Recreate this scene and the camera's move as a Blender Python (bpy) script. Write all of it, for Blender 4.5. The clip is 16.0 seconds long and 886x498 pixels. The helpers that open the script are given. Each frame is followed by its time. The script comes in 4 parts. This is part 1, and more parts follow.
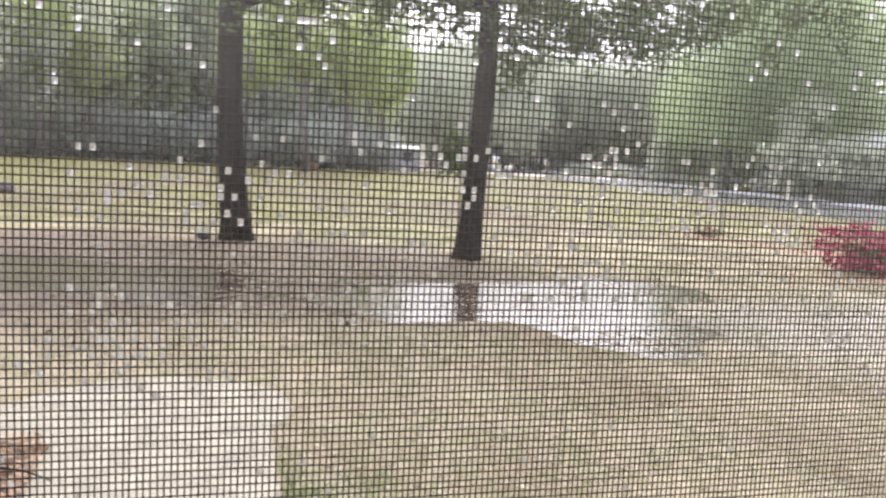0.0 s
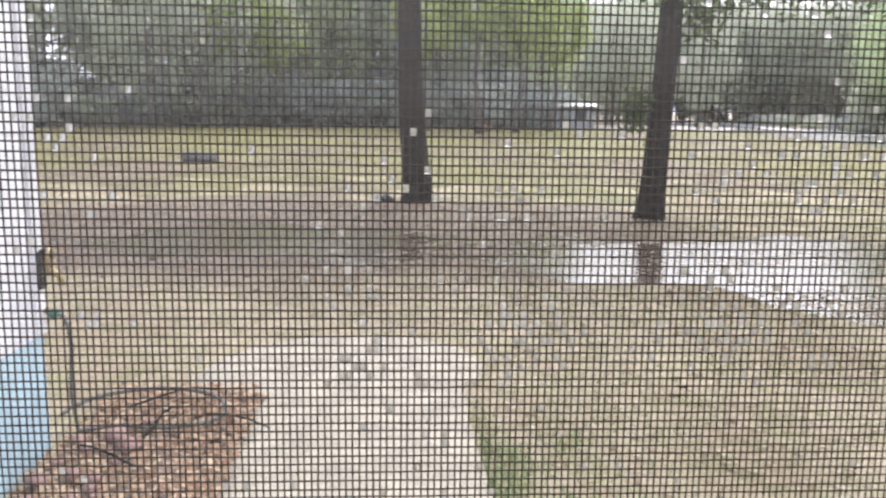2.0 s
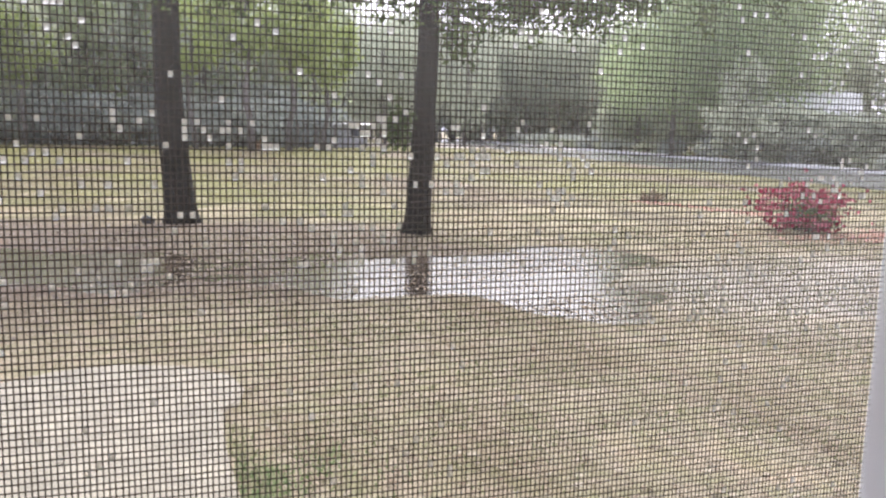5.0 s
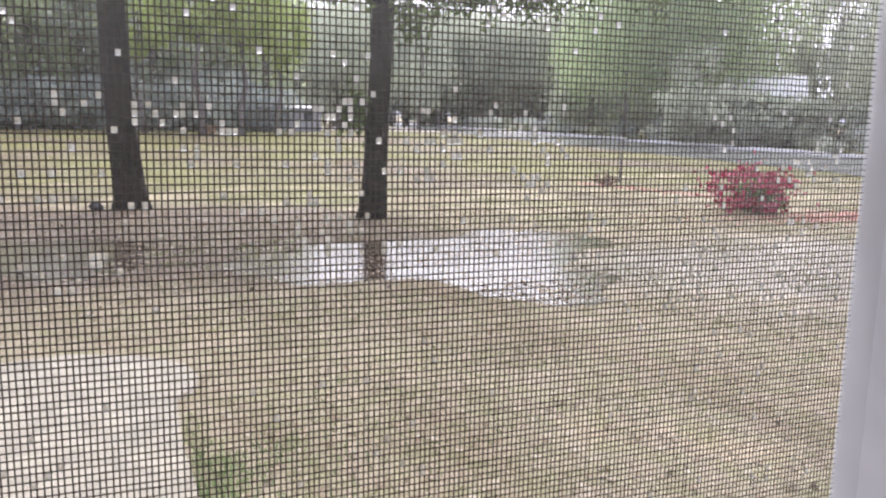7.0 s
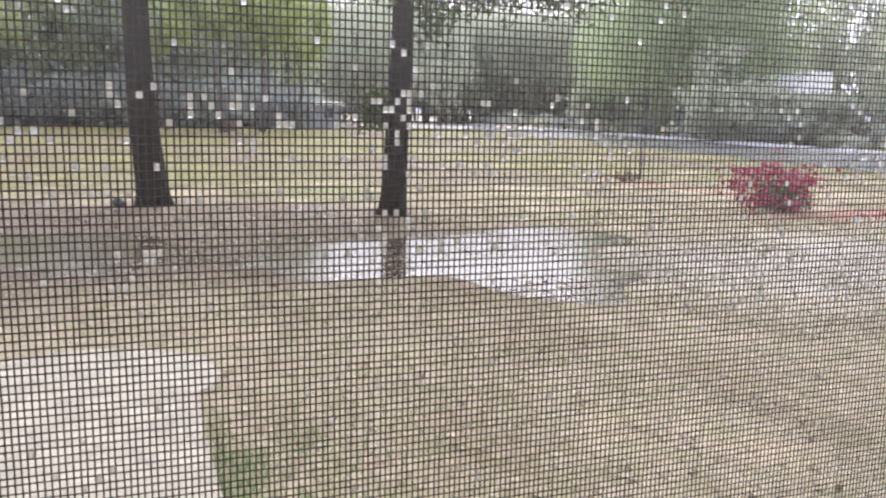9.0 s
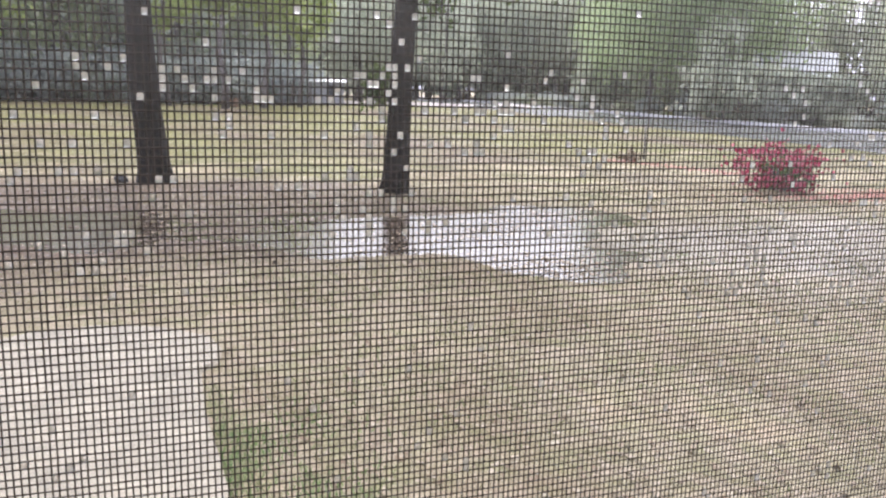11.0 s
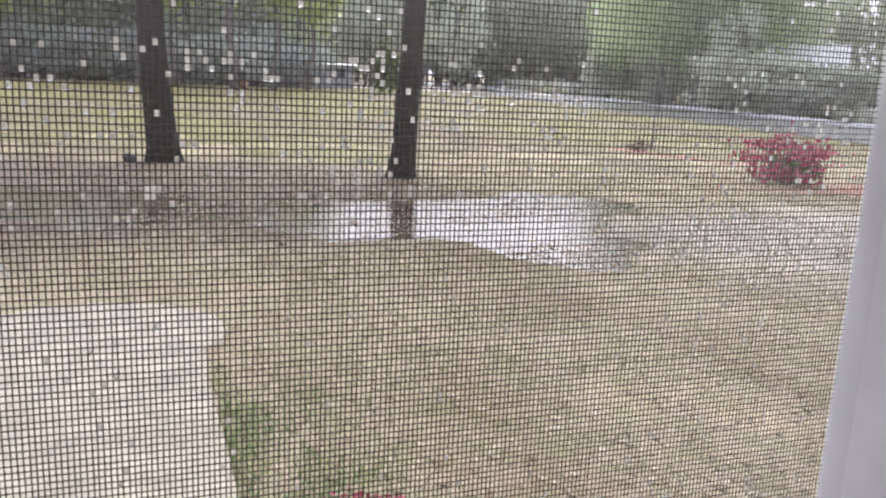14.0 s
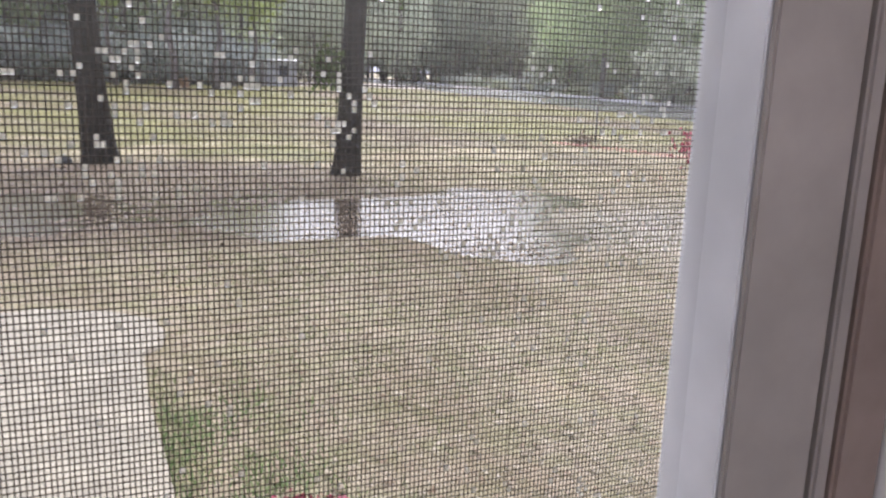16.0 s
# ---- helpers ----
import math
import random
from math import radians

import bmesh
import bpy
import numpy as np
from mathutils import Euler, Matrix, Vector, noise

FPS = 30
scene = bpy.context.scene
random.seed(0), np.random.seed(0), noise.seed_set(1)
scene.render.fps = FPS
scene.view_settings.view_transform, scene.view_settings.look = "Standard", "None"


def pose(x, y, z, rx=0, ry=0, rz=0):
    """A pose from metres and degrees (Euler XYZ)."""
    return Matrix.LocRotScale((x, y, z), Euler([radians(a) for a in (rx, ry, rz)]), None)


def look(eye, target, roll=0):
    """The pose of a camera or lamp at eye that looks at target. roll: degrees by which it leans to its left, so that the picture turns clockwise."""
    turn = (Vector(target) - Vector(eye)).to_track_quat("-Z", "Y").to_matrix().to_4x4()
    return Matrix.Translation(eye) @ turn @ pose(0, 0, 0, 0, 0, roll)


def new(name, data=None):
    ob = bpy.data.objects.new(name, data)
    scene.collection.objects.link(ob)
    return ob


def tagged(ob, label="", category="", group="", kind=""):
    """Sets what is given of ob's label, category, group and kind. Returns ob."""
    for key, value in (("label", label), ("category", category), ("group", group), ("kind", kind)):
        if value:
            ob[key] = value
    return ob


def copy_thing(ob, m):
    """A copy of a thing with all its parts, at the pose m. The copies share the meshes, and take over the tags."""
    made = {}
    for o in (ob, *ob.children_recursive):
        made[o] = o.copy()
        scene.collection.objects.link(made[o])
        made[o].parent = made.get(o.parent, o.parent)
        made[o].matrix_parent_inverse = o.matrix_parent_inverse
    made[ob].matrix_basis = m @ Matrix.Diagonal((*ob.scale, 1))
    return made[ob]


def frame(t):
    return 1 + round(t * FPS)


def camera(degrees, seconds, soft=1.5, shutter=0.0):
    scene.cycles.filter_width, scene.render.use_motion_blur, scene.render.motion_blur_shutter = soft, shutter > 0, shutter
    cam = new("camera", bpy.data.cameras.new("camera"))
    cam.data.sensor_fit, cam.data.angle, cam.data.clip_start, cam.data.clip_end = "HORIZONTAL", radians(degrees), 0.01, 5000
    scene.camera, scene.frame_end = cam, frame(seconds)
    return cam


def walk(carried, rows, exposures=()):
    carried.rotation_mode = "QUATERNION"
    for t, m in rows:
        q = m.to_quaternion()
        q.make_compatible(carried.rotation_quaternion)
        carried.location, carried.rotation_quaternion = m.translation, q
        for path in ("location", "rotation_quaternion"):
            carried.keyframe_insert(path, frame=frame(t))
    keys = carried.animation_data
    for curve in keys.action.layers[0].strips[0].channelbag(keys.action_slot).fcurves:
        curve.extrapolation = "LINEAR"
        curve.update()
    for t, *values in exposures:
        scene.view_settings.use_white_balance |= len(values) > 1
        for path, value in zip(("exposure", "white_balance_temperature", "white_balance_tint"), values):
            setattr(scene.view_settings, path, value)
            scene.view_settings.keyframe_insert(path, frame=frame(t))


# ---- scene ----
cam = camera(57.07, 16.0, soft=2.2, shutter=0.45)


def aim(x, y, z, yaw, pitch, roll):
    return pose(x, y, z, 0, 0, yaw) @ pose(0, 0, 0, 90 + pitch) @ pose(0, 0, 0, 0, 0, roll)


PATH = [
    (0.0, -0.2596, -0.1801, 1.6000, -15.45, -6.56, 3.13),
    (0.1, -0.2657, -0.1794, 1.6000, -16.77, -6.58, 2.96),
    (0.2, -0.2718, -0.1787, 1.6001, -18.31, -6.65, 2.79),
    (0.3, -0.2778, -0.1780, 1.6001, -19.52, -6.90, 2.62),
    (0.4, -0.2839, -0.1773, 1.6002, -20.29, -7.26, 2.45),
    (0.5, -0.2900, -0.1766, 1.6002, -20.51, -7.49, 2.28),
    (1.0, -0.3216, -0.1707, 1.6004, -16.91, -8.77, 1.73),
    (1.5, -0.3426, -0.1637, 1.6004, -8.46, -9.40, 0.86),
    (2.0, -0.3473, -0.1590, 1.6005, -3.28, -9.75, 0.84),
    (2.5, -0.3391, -0.1579, 1.6008, -1.66, -9.55, 0.90),
    (3.0, -0.3131, -0.1589, 1.6011, -3.15, -8.69, 0.58),
    (3.5, -0.2843, -0.1647, 1.6014, -7.13, -8.04, 0.60),
    (4.0, -0.2560, -0.1746, 1.6012, -12.47, -7.93, 0.65),
    (4.5, -0.2350, -0.1880, 1.6010, -16.46, -7.89, 1.24),
    (5.0, -0.2202, -0.2012, 1.6007, -18.85, -8.24, 1.24),
    (7.5, -0.2204, -0.1878, 1.6004, -22.04, -9.41, 1.17),
    (8.5, -0.2307, -0.1857, 1.5996, -20.79, -9.56, 0.81),
    (9.0, -0.2267, -0.1799, 1.5994, -20.65, -9.55, 1.15),
    (11.5, -0.2206, -0.1735, 1.5989, -20.47, -11.48, 1.64),
    (12.5, -0.2254, -0.1845, 1.5992, -20.41, -11.89, 2.25),
    (13.5, -0.2293, -0.2073, 1.5991, -20.17, -12.07, 2.36),
    (14.5, -0.2207, -0.2043, 1.5988, -20.21, -12.25, 2.91),
    (15.0, -0.2248, -0.2013, 1.5989, -20.55, -12.62, 2.85),
    (15.5, -0.2162, -0.2054, 1.5990, -21.87, -12.44, 2.81),
    (15.8, -0.1881, -0.2107, 1.5992, -23.50, -12.22, 2.18),
    (16.0, -0.1798, -0.2108, 1.5992, -23.77, -12.18, 2.08),
]
EXPO = 1.56
walk(cam, [(t, aim(*row)) for t, *row in PATH], exposures=[(0.0, EXPO + 0.17, 6900, 7), (0.5, EXPO + 0.14, 6650, 7), (1.5, EXPO + 0.1, 6650, 7), (2.5, EXPO + 0.09, 6800, 7), (3.5, EXPO + 0.06, 6950, 7), (5.0, EXPO + 0.04, 6800, 8), (7.5, EXPO + 0.04, 6600, 10), (16.0, EXPO, 6600, 9)])

# ---- world and light: an overcast, rainy day ----
world = bpy.data.worlds.new("overcast_sky")
scene.world = world
world.use_nodes = True
wn, wl = world.node_tree.nodes, world.node_tree.links
sky = wn.new("ShaderNodeTexSky")
sky.sky_type = "NISHITA"
sky.sun_disc = False
sky.sun_elevation, sky.sun_rotation = radians(44), radians(25)
sky.dust_density, sky.air_density = 6.0, 1.2
pale = wn.new("ShaderNodeHueSaturation")
pale.inputs["Saturation"].default_value = 0.2
wl.new(sky.outputs[0], pale.inputs["Color"])
tint = wn.new("ShaderNodeMix")
tint.data_type = "RGBA"  # half the light comes from an even cloud cover
tint.inputs[0].default_value, tint.inputs[7].default_value = 0.62, (5.0, 5.05, 7.1, 1)
wl.new(pale.outputs[0], tint.inputs[6])
wl.new(tint.outputs[2], wn["Background"].inputs[0])
wn["Background"].inputs[1].default_value = 0.14
sun = new("sun", bpy.data.lights.new("sun", "SUN"))
sun.data.energy, sun.data.angle, sun.data.color = 0.5, radians(30), (1.0, 0.97, 0.93)
sun.matrix_world = look((12.7, 27.2, 29.0), (0, 0, 0))


# ---- materials ----
def material(name, rough=0.8, metal=0.0):
    m = bpy.data.materials.new(name)
    m.use_nodes = True
    b = m.node_tree.nodes["Principled BSDF"]
    b.inputs["Roughness"].default_value, b.inputs["Metallic"].default_value = rough, metal
    return m, m.node_tree.nodes, m.node_tree.links, b


def noise_node(n, l, scale, detail=4.0, vector=None, rough=0.6):
    t = n.new("ShaderNodeTexNoise")
    t.inputs["Scale"].default_value, t.inputs["Detail"].default_value, t.inputs["Roughness"].default_value = scale, detail, rough
    if vector is not None:
        l.new(vector, t.inputs["Vector"])
    return t.outputs["Fac"]


def ramp(n, l, fac, stops):
    r = n.new("ShaderNodeValToRGB")
    while len(r.color_ramp.elements) < len(stops):
        r.color_ramp.elements.new(0.5)
    for e, (p, c) in zip(r.color_ramp.elements, stops):
        e.position, e.color = p, (*c, 1)
    l.new(fac, r.inputs[0])
    return r.outputs[0]


def blend(n, l, fac, a, b, mode="MIX"):
    m = n.new("ShaderNodeMix")
    m.data_type, m.blend_type = "RGBA", mode
    for slot, v in ((0, fac), (6, a), (7, b)):
        if isinstance(v, (int, float)):
            m.inputs[slot].default_value = v
        elif isinstance(v, tuple):
            m.inputs[slot].default_value = (*v, 1)
        else:
            l.new(v, m.inputs[slot])
    return m.outputs[2]


def bump(n, l, b, height, strength, distance):
    k = n.new("ShaderNodeBump")
    k.inputs["Strength"].default_value, k.inputs["Distance"].default_value = strength, distance
    l.new(height, k.inputs["Height"])
    l.new(k.outputs[0], b.inputs["Normal"])


def grained(name, dark, light, scale, rough=0.8, relief=0.3, distance=0.01, coarse=0.15, metal=0.0):
    """A surface with fine grain and broad stains."""
    m, n, l, b = material(name, rough, metal)
    v = n.new("ShaderNodeTexCoord").outputs["Object"]
    fine, broad = noise_node(n, l, scale, 6, v), noise_node(n, l, scale * coarse, 3, v)
    c = ramp(n, l, fine, [(0.3, dark), (0.7, light)])
    stain = ramp(n, l, broad, [(0.35, (0.72, 0.72, 0.72)), (0.65, (1, 1, 1))])
    l.new(blend(n, l, 1.0, c, stain, "MULTIPLY"), b.inputs["Base Color"])
    bump(n, l, b, fine, relief, distance)
    return m


def leafy(name, a, b_, c, rough=0.5, through_light=0.25):
    """Leaves: three tints by leaf, some light through them."""
    m, n, l, b = material(name, rough)
    b.inputs["Specular IOR Level"].default_value = 0.2
    g = n.new("ShaderNodeNewGeometry")
    o = n.new("ShaderNodeObjectInfo")
    tint = ramp(n, l, g.outputs["Random Per Island"], [(0.0, a), (0.5, b_), (1.0, c)])
    vary = ramp(n, l, o.outputs["Random"], [(0.0, (0.75, 0.78, 0.8)), (1.0, (1.0, 1.0, 0.95))])
    col = blend(n, l, 1.0, tint, vary, "MULTIPLY")
    l.new(col, b.inputs["Base Color"])
    t = n.new("ShaderNodeBsdfTranslucent")
    l.new(col, t.inputs["Color"])
    mix = n.new("ShaderNodeMixShader")
    mix.inputs[0].default_value = through_light
    l.new(b.outputs[0], mix.inputs[1])
    l.new(t.outputs[0], mix.inputs[2])
    l.new(mix.outputs[0], n["Material Output"].inputs[0])
    return m


def ground_material():
    m, n, l, b = material("wet_lawn", 0.7)
    p = n.new("ShaderNodeNewGeometry").outputs["Position"]
    fine, mid, broad = noise_node(n, l, 38, 6, p, 0.75), noise_node(n, l, 4.5, 5, p), noise_node(n, l, 0.5, 4, p)
    straw = ramp(n, l, fine, [(0.25, (0.225, 0.178, 0.12)), (0.5, (0.37, 0.31, 0.218)), (0.75, (0.5, 0.435, 0.325))])
    green = ramp(n, l, fine, [(0.25, (0.12, 0.128, 0.056)), (0.5, (0.235, 0.24, 0.11)), (0.75, (0.36, 0.355, 0.19))])
    litter = ramp(n, l, fine, [(0.25, (0.085, 0.062, 0.042)), (0.5, (0.16, 0.122, 0.085)), (0.75, (0.26, 0.205, 0.145))])
    tufts = ramp(n, l, mid, [(0.4, (0, 0, 0)), (0.66, (0.7, 0.7, 0.7))])
    lawn = blend(n, l, tufts, straw, green)
    drawn = n.new("ShaderNodeMapping")
    drawn.inputs["Scale"].default_value = (1, 0.55, 1)
    l.new(p, drawn.inputs["Vector"])
    patch = ramp(n, l, noise_node(n, l, 0.9, 5, drawn.outputs[0], 0.65), [(0.36, (0.88, 0.85, 0.82)), (0.52, (1, 1, 1)), (0.68, (1.06, 1.03, 1.0))])
    lawn = blend(n, l, 1.0, lawn, patch, "MULTIPLY")

    def zone(x, y, sx, sy, inner, outer):
        k = n.new("ShaderNodeMapping")
        k.vector_type = "TEXTURE"
        k.inputs["Location"].default_value, k.inputs["Scale"].default_value = (x, y, 0), (sx, sy, 1e6)
        l.new(p, k.inputs["Vector"])
        d = n.new("ShaderNodeVectorMath")
        d.operation = "LENGTH"
        l.new(k.outputs[0], d.inputs[0])
        a = n.new("ShaderNodeMath")
        a.operation = "MULTIPLY_ADD"
        l.new(broad, a.inputs[0])
        a.inputs[1].default_value, a.inputs[2].default_value = 0.9, -0.45
        e = n.new("ShaderNodeMath")
        l.new(d.outputs["Value"], e.inputs[0])
        l.new(a.outputs[0], e.inputs[1])
        return ramp(n, l, e.outputs[0], [(inner, (1, 1, 1)), (outer, (0, 0, 0))])

    far_grass = ramp(n, l, noise_node(n, l, 1.6, 6, p), [(0.3, (0.092, 0.068, 0.04)), (0.5, (0.15, 0.116, 0.073)), (0.72, (0.23, 0.185, 0.13))])
    k = n.new("ShaderNodeMapping")
    k.inputs["Scale"].default_value = (0.16, 0.07, 1)
    l.new(p, k.inputs["Vector"])
    lush = ramp(n, l, noise_node(n, l, 1.0, 5, k.outputs[0]), [(0.38, (0, 0, 0)), (0.54, (0.85, 0.85, 0.85))])
    meadow = ramp(n, l, noise_node(n, l, 2.5, 6, p), [(0.3, (0.1, 0.104, 0.027)), (0.7, (0.215, 0.21, 0.066))])
    far_grass = blend(n, l, lush, far_grass, meadow)
    lawn = blend(n, l, zone(4, 62, 70, 50.5, 0.89, 1.02), lawn, far_grass)
    lawn = blend(n, l, zone(-1.6, 10.8, 6.8, 4.3, 0.7, 1.0), lawn, litter)
    mottle = ramp(n, l, noise_node(n, l, 0.45, 8, drawn.outputs[0], 0.75), [(0.4, (0.82, 0.78, 0.75)), (0.52, (0.95, 0.94, 0.92)), (0.64, (1.08, 1.04, 1.0))])
    lawn = blend(n, l, 1.0, lawn, mottle, "MULTIPLY")
    rust = ramp(n, l, fine, [(0.3, (0.2, 0.1, 0.06)), (0.7, (0.42, 0.24, 0.16))])
    lawn = blend(n, l, zone(12.6, 10.2, 2.6, 0.8, 0.5, 1.0), lawn, rust)
    soaked = zone(7.2, 6.6, 3.6, 2.8, 0.45, 1.1)  # a film of rain on the low part of the lawn
    drenched = blend(n, l, 1.0, lawn, (0.66, 0.63, 0.68), "MULTIPLY")
    l.new(blend(n, l, soaked, lawn, drenched), b.inputs["Base Color"])
    wet = ramp(n, l, broad, [(0.35, (0.6, 0.6, 0.6)), (0.65, (0.85, 0.85, 0.85))])
    l.new(blend(n, l, soaked, wet, (0.42, 0.42, 0.42)), b.inputs["Roughness"])
    l.new(blend(n, l, soaked, (0.13, 0.13, 0.13), (0.6, 0.6, 0.6)), b.inputs["Specular IOR Level"])
    level = blend(n, l, soaked, fine, (0.5, 0.5, 0.5))  # water fills the hollows between the blades
    bump(n, l, b, blend(n, l, 0.75, fine, level), 0.45, 0.03)
    return m


def water_material():
    m, n, l, b = material("rain_water", 0.11)
    p = n.new("ShaderNodeNewGeometry").outputs["Position"]
    c = ramp(n, l, noise_node(n, l, 1.3, 4, p), [(0.3, (0.085, 0.062, 0.043)), (0.7, (0.15, 0.115, 0.08))])
    l.new(c, b.inputs["Base Color"])
    b.inputs["IOR"].default_value = 1.33
    bump(n, l, b, noise_node(n, l, 13, 5, p), 0.15, 0.02)
    return m


def bark_material():
    m, n, l, b = material("wet_bark", 0.65)
    v = n.new("ShaderNodeTexCoord").outputs["Object"]
    k = n.new("ShaderNodeMapping")
    k.inputs["Scale"].default_value = (1, 1, 0.16)
    l.new(v, k.inputs["Vector"])
    ridge, stain = noise_node(n, l, 22, 6, k.outputs[0], 0.7), noise_node(n, l, 2.2, 4, v)
    c = ramp(n, l, ridge, [(0.3, (0.007, 0.006, 0.005)), (0.6, (0.018, 0.014, 0.012)), (0.8, (0.048, 0.037, 0.031))])
    moss = ramp(n, l, stain, [(0.45, (1, 1, 1)), (0.75, (0.8, 0.95, 0.75))])
    l.new(blend(n, l, 1.0, c, moss, "MULTIPLY"), b.inputs["Base Color"])
    b.inputs["Specular IOR Level"].default_value = 0.08
    bump(n, l, b, ridge, 0.9, 0.03)
    return m


GROUND, WATER, BARK = ground_material(), water_material(), bark_material()
CONCRETE = grained("weathered_concrete", (0.33, 0.287, 0.21), (0.435, 0.39, 0.296), 30, 0.7, 0.25, 0.004)
ASPHALT = grained("wet_asphalt", (0.09, 0.09, 0.095), (0.13, 0.13, 0.14), 60, 0.25, 0.3, 0.004)
KERB = grained("kerb_concrete", (0.72, 0.72, 0.72), (0.84, 0.84, 0.83), 20, 0.3)
SIDING = grained("white_painted_siding", (0.74, 0.75, 0.77), (0.82, 0.83, 0.84), 9, 0.5, 0.08, 0.002)
BLUE = grained("pale_blue_painted_block", (0.42, 0.6, 0.68), (0.48, 0.66, 0.74), 12, 0.6, 0.2, 0.004)
VINYL = grained("white_vinyl", (0.86, 0.87, 0.9), (0.9, 0.91, 0.94), 60, 0.4, 0.05, 0.0005)
SASH = grained("taupe_sash_paint", (0.35, 0.318, 0.295), (0.4, 0.366, 0.34), 50, 0.5, 0.08, 0.0005)
CASING = grained("brown_wood_casing", (0.3, 0.23, 0.2), (0.4, 0.31, 0.275), 30, 0.5, 0.2, 0.001)
PLASTER = grained("interior_plaster", (0.84, 0.82, 0.8), (0.88, 0.87, 0.85), 14, 0.8, 0.1, 0.002)
BOARDS = grained("interior_floorboards", (0.42, 0.32, 0.23), (0.55, 0.43, 0.32), 12, 0.5)
WIRE = grained("charcoal_screen_fibre", (0.03, 0.021, 0.013), (0.05, 0.036, 0.024), 300, 0.9, 0.1, 0.0001)
WIRE.node_tree.nodes["Principled BSDF"].inputs["Specular IOR Level"].default_value = 0.15
BRASS = grained("tarnished_brass", (0.32, 0.24, 0.12), (0.5, 0.4, 0.22), 60, 0.35, 0.1, 0.001, metal=1.0)
# bark colour greyed to imitate the rain haze over the woods
WOODBARK = grained("haze_greyed_bark", (0.1, 0.09, 0.085), (0.24, 0.22, 0.2), 9, 0.8)
IRON = grained("black_iron", (0.015, 0.015, 0.016), (0.035, 0.033, 0.032), 50, 0.5)
HOSE = grained("grey_green_hose", (0.06, 0.06, 0.05), (0.14, 0.135, 0.115), 40, 0.4)
OLDWOOD = grained("grey_weathered_wood", (0.1, 0.09, 0.085), (0.2, 0.185, 0.17), 18, 0.8)
ROOFING = grained("wet_tin_roof", (0.78, 0.78, 0.79), (0.87, 0.87, 0.87), 6, 0.5)
FARWALL = grained("far_white_boards", (0.3, 0.3, 0.31), (0.4, 0.4, 0.41), 3, 0.6)
ROCK = grained("red_brown_stone", (0.2, 0.1, 0.085), (0.36, 0.22, 0.19), 25, 0.7)
GLASSY = material("window_glass", 0.08)[0]
GLASSY.node_tree.nodes["Principled BSDF"].inputs["Base Color"].default_value = (0.03, 0.035, 0.04, 1)
drop_m, _n, _l, _b = material("water_film", 0.3)
_b.inputs["Transmission Weight"].default_value, _b.inputs["IOR"].default_value = 1.0, 1.33
_film, _join = _n.new("ShaderNodeBsdfTranslucent"), _n.new("ShaderNodeMixShader")
_film.inputs["Color"].default_value = (0.88, 0.84, 0.77, 1)
_join.inputs[0].default_value = 0.08
_l.new(_b.outputs[0], _join.inputs[1])
_l.new(_film.outputs[0], _join.inputs[2])
_l.new(_join.outputs[0], _n["Material Output"].inputs[0])
WATERDROP = drop_m


def haze_film_glass():
    """Clear glass with a milky film that imitates rain haze over the view."""
    m, n, l, b = material("haze_film_glass", 0.1)
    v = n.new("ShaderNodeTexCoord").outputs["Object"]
    film = ramp(n, l, noise_node(n, l, 14, 4, v), [(0.3, (HAZE_FILM * 0.8,) * 3), (0.7, (HAZE_FILM * 1.2,) * 3)])
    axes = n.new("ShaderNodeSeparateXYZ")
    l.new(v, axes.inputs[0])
    for axis, lo, hi, most in (("X", -0.17, 0.01, 0.034), ("X", -0.26, -0.4, 0.013), ("Z", 1.575, 1.64, 0.03)):  # the imitated haze grows near the jamb, to the far left and higher up
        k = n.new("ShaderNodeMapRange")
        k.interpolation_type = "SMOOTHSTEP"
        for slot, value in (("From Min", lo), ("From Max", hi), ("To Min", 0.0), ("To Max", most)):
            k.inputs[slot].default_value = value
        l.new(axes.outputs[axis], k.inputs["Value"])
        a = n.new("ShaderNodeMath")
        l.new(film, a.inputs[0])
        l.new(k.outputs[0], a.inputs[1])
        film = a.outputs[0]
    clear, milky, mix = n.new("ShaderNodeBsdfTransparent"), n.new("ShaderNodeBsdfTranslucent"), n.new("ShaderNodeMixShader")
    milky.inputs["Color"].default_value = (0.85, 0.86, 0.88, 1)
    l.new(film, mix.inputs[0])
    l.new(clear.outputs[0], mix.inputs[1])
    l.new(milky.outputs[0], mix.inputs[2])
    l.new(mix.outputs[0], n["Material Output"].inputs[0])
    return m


HAZE_FILM = 0.018
HAZED = haze_film_glass()
# woods, distant, green and brush leaves: colour paled to imitate rain haze
LEAF_WOODS = leafy("hazed_woods_leaf", (0.5, 0.56, 0.34), (0.6, 0.66, 0.42), (0.68, 0.72, 0.5), 0.5, 0.75)
LEAF_FAR = leafy("hazed_far_leaf", (0.46, 0.5, 0.39), (0.55, 0.58, 0.46), (0.64, 0.66, 0.53), 0.5, 0.68)
LEAF_YELLOW = leafy("yellow_green_leaf", (0.35, 0.42, 0.14), (0.44, 0.52, 0.18), (0.54, 0.6, 0.26), 0.5, 0.6)
LEAF_OAK = leafy("oak_leaf", (0.06, 0.09, 0.03), (0.13, 0.18, 0.06), (0.22, 0.27, 0.1), 0.5, 0.5)
LEAF_GREEN = leafy("hazed_green_leaf", (0.42, 0.53, 0.28), (0.53, 0.63, 0.36), (0.62, 0.7, 0.44), 0.45, 0.68)
LEAF_BRUSH = leafy("hazed_brush_leaf", (0.45, 0.48, 0.46), (0.54, 0.57, 0.54), (0.64, 0.66, 0.6), 0.5, 0.7)
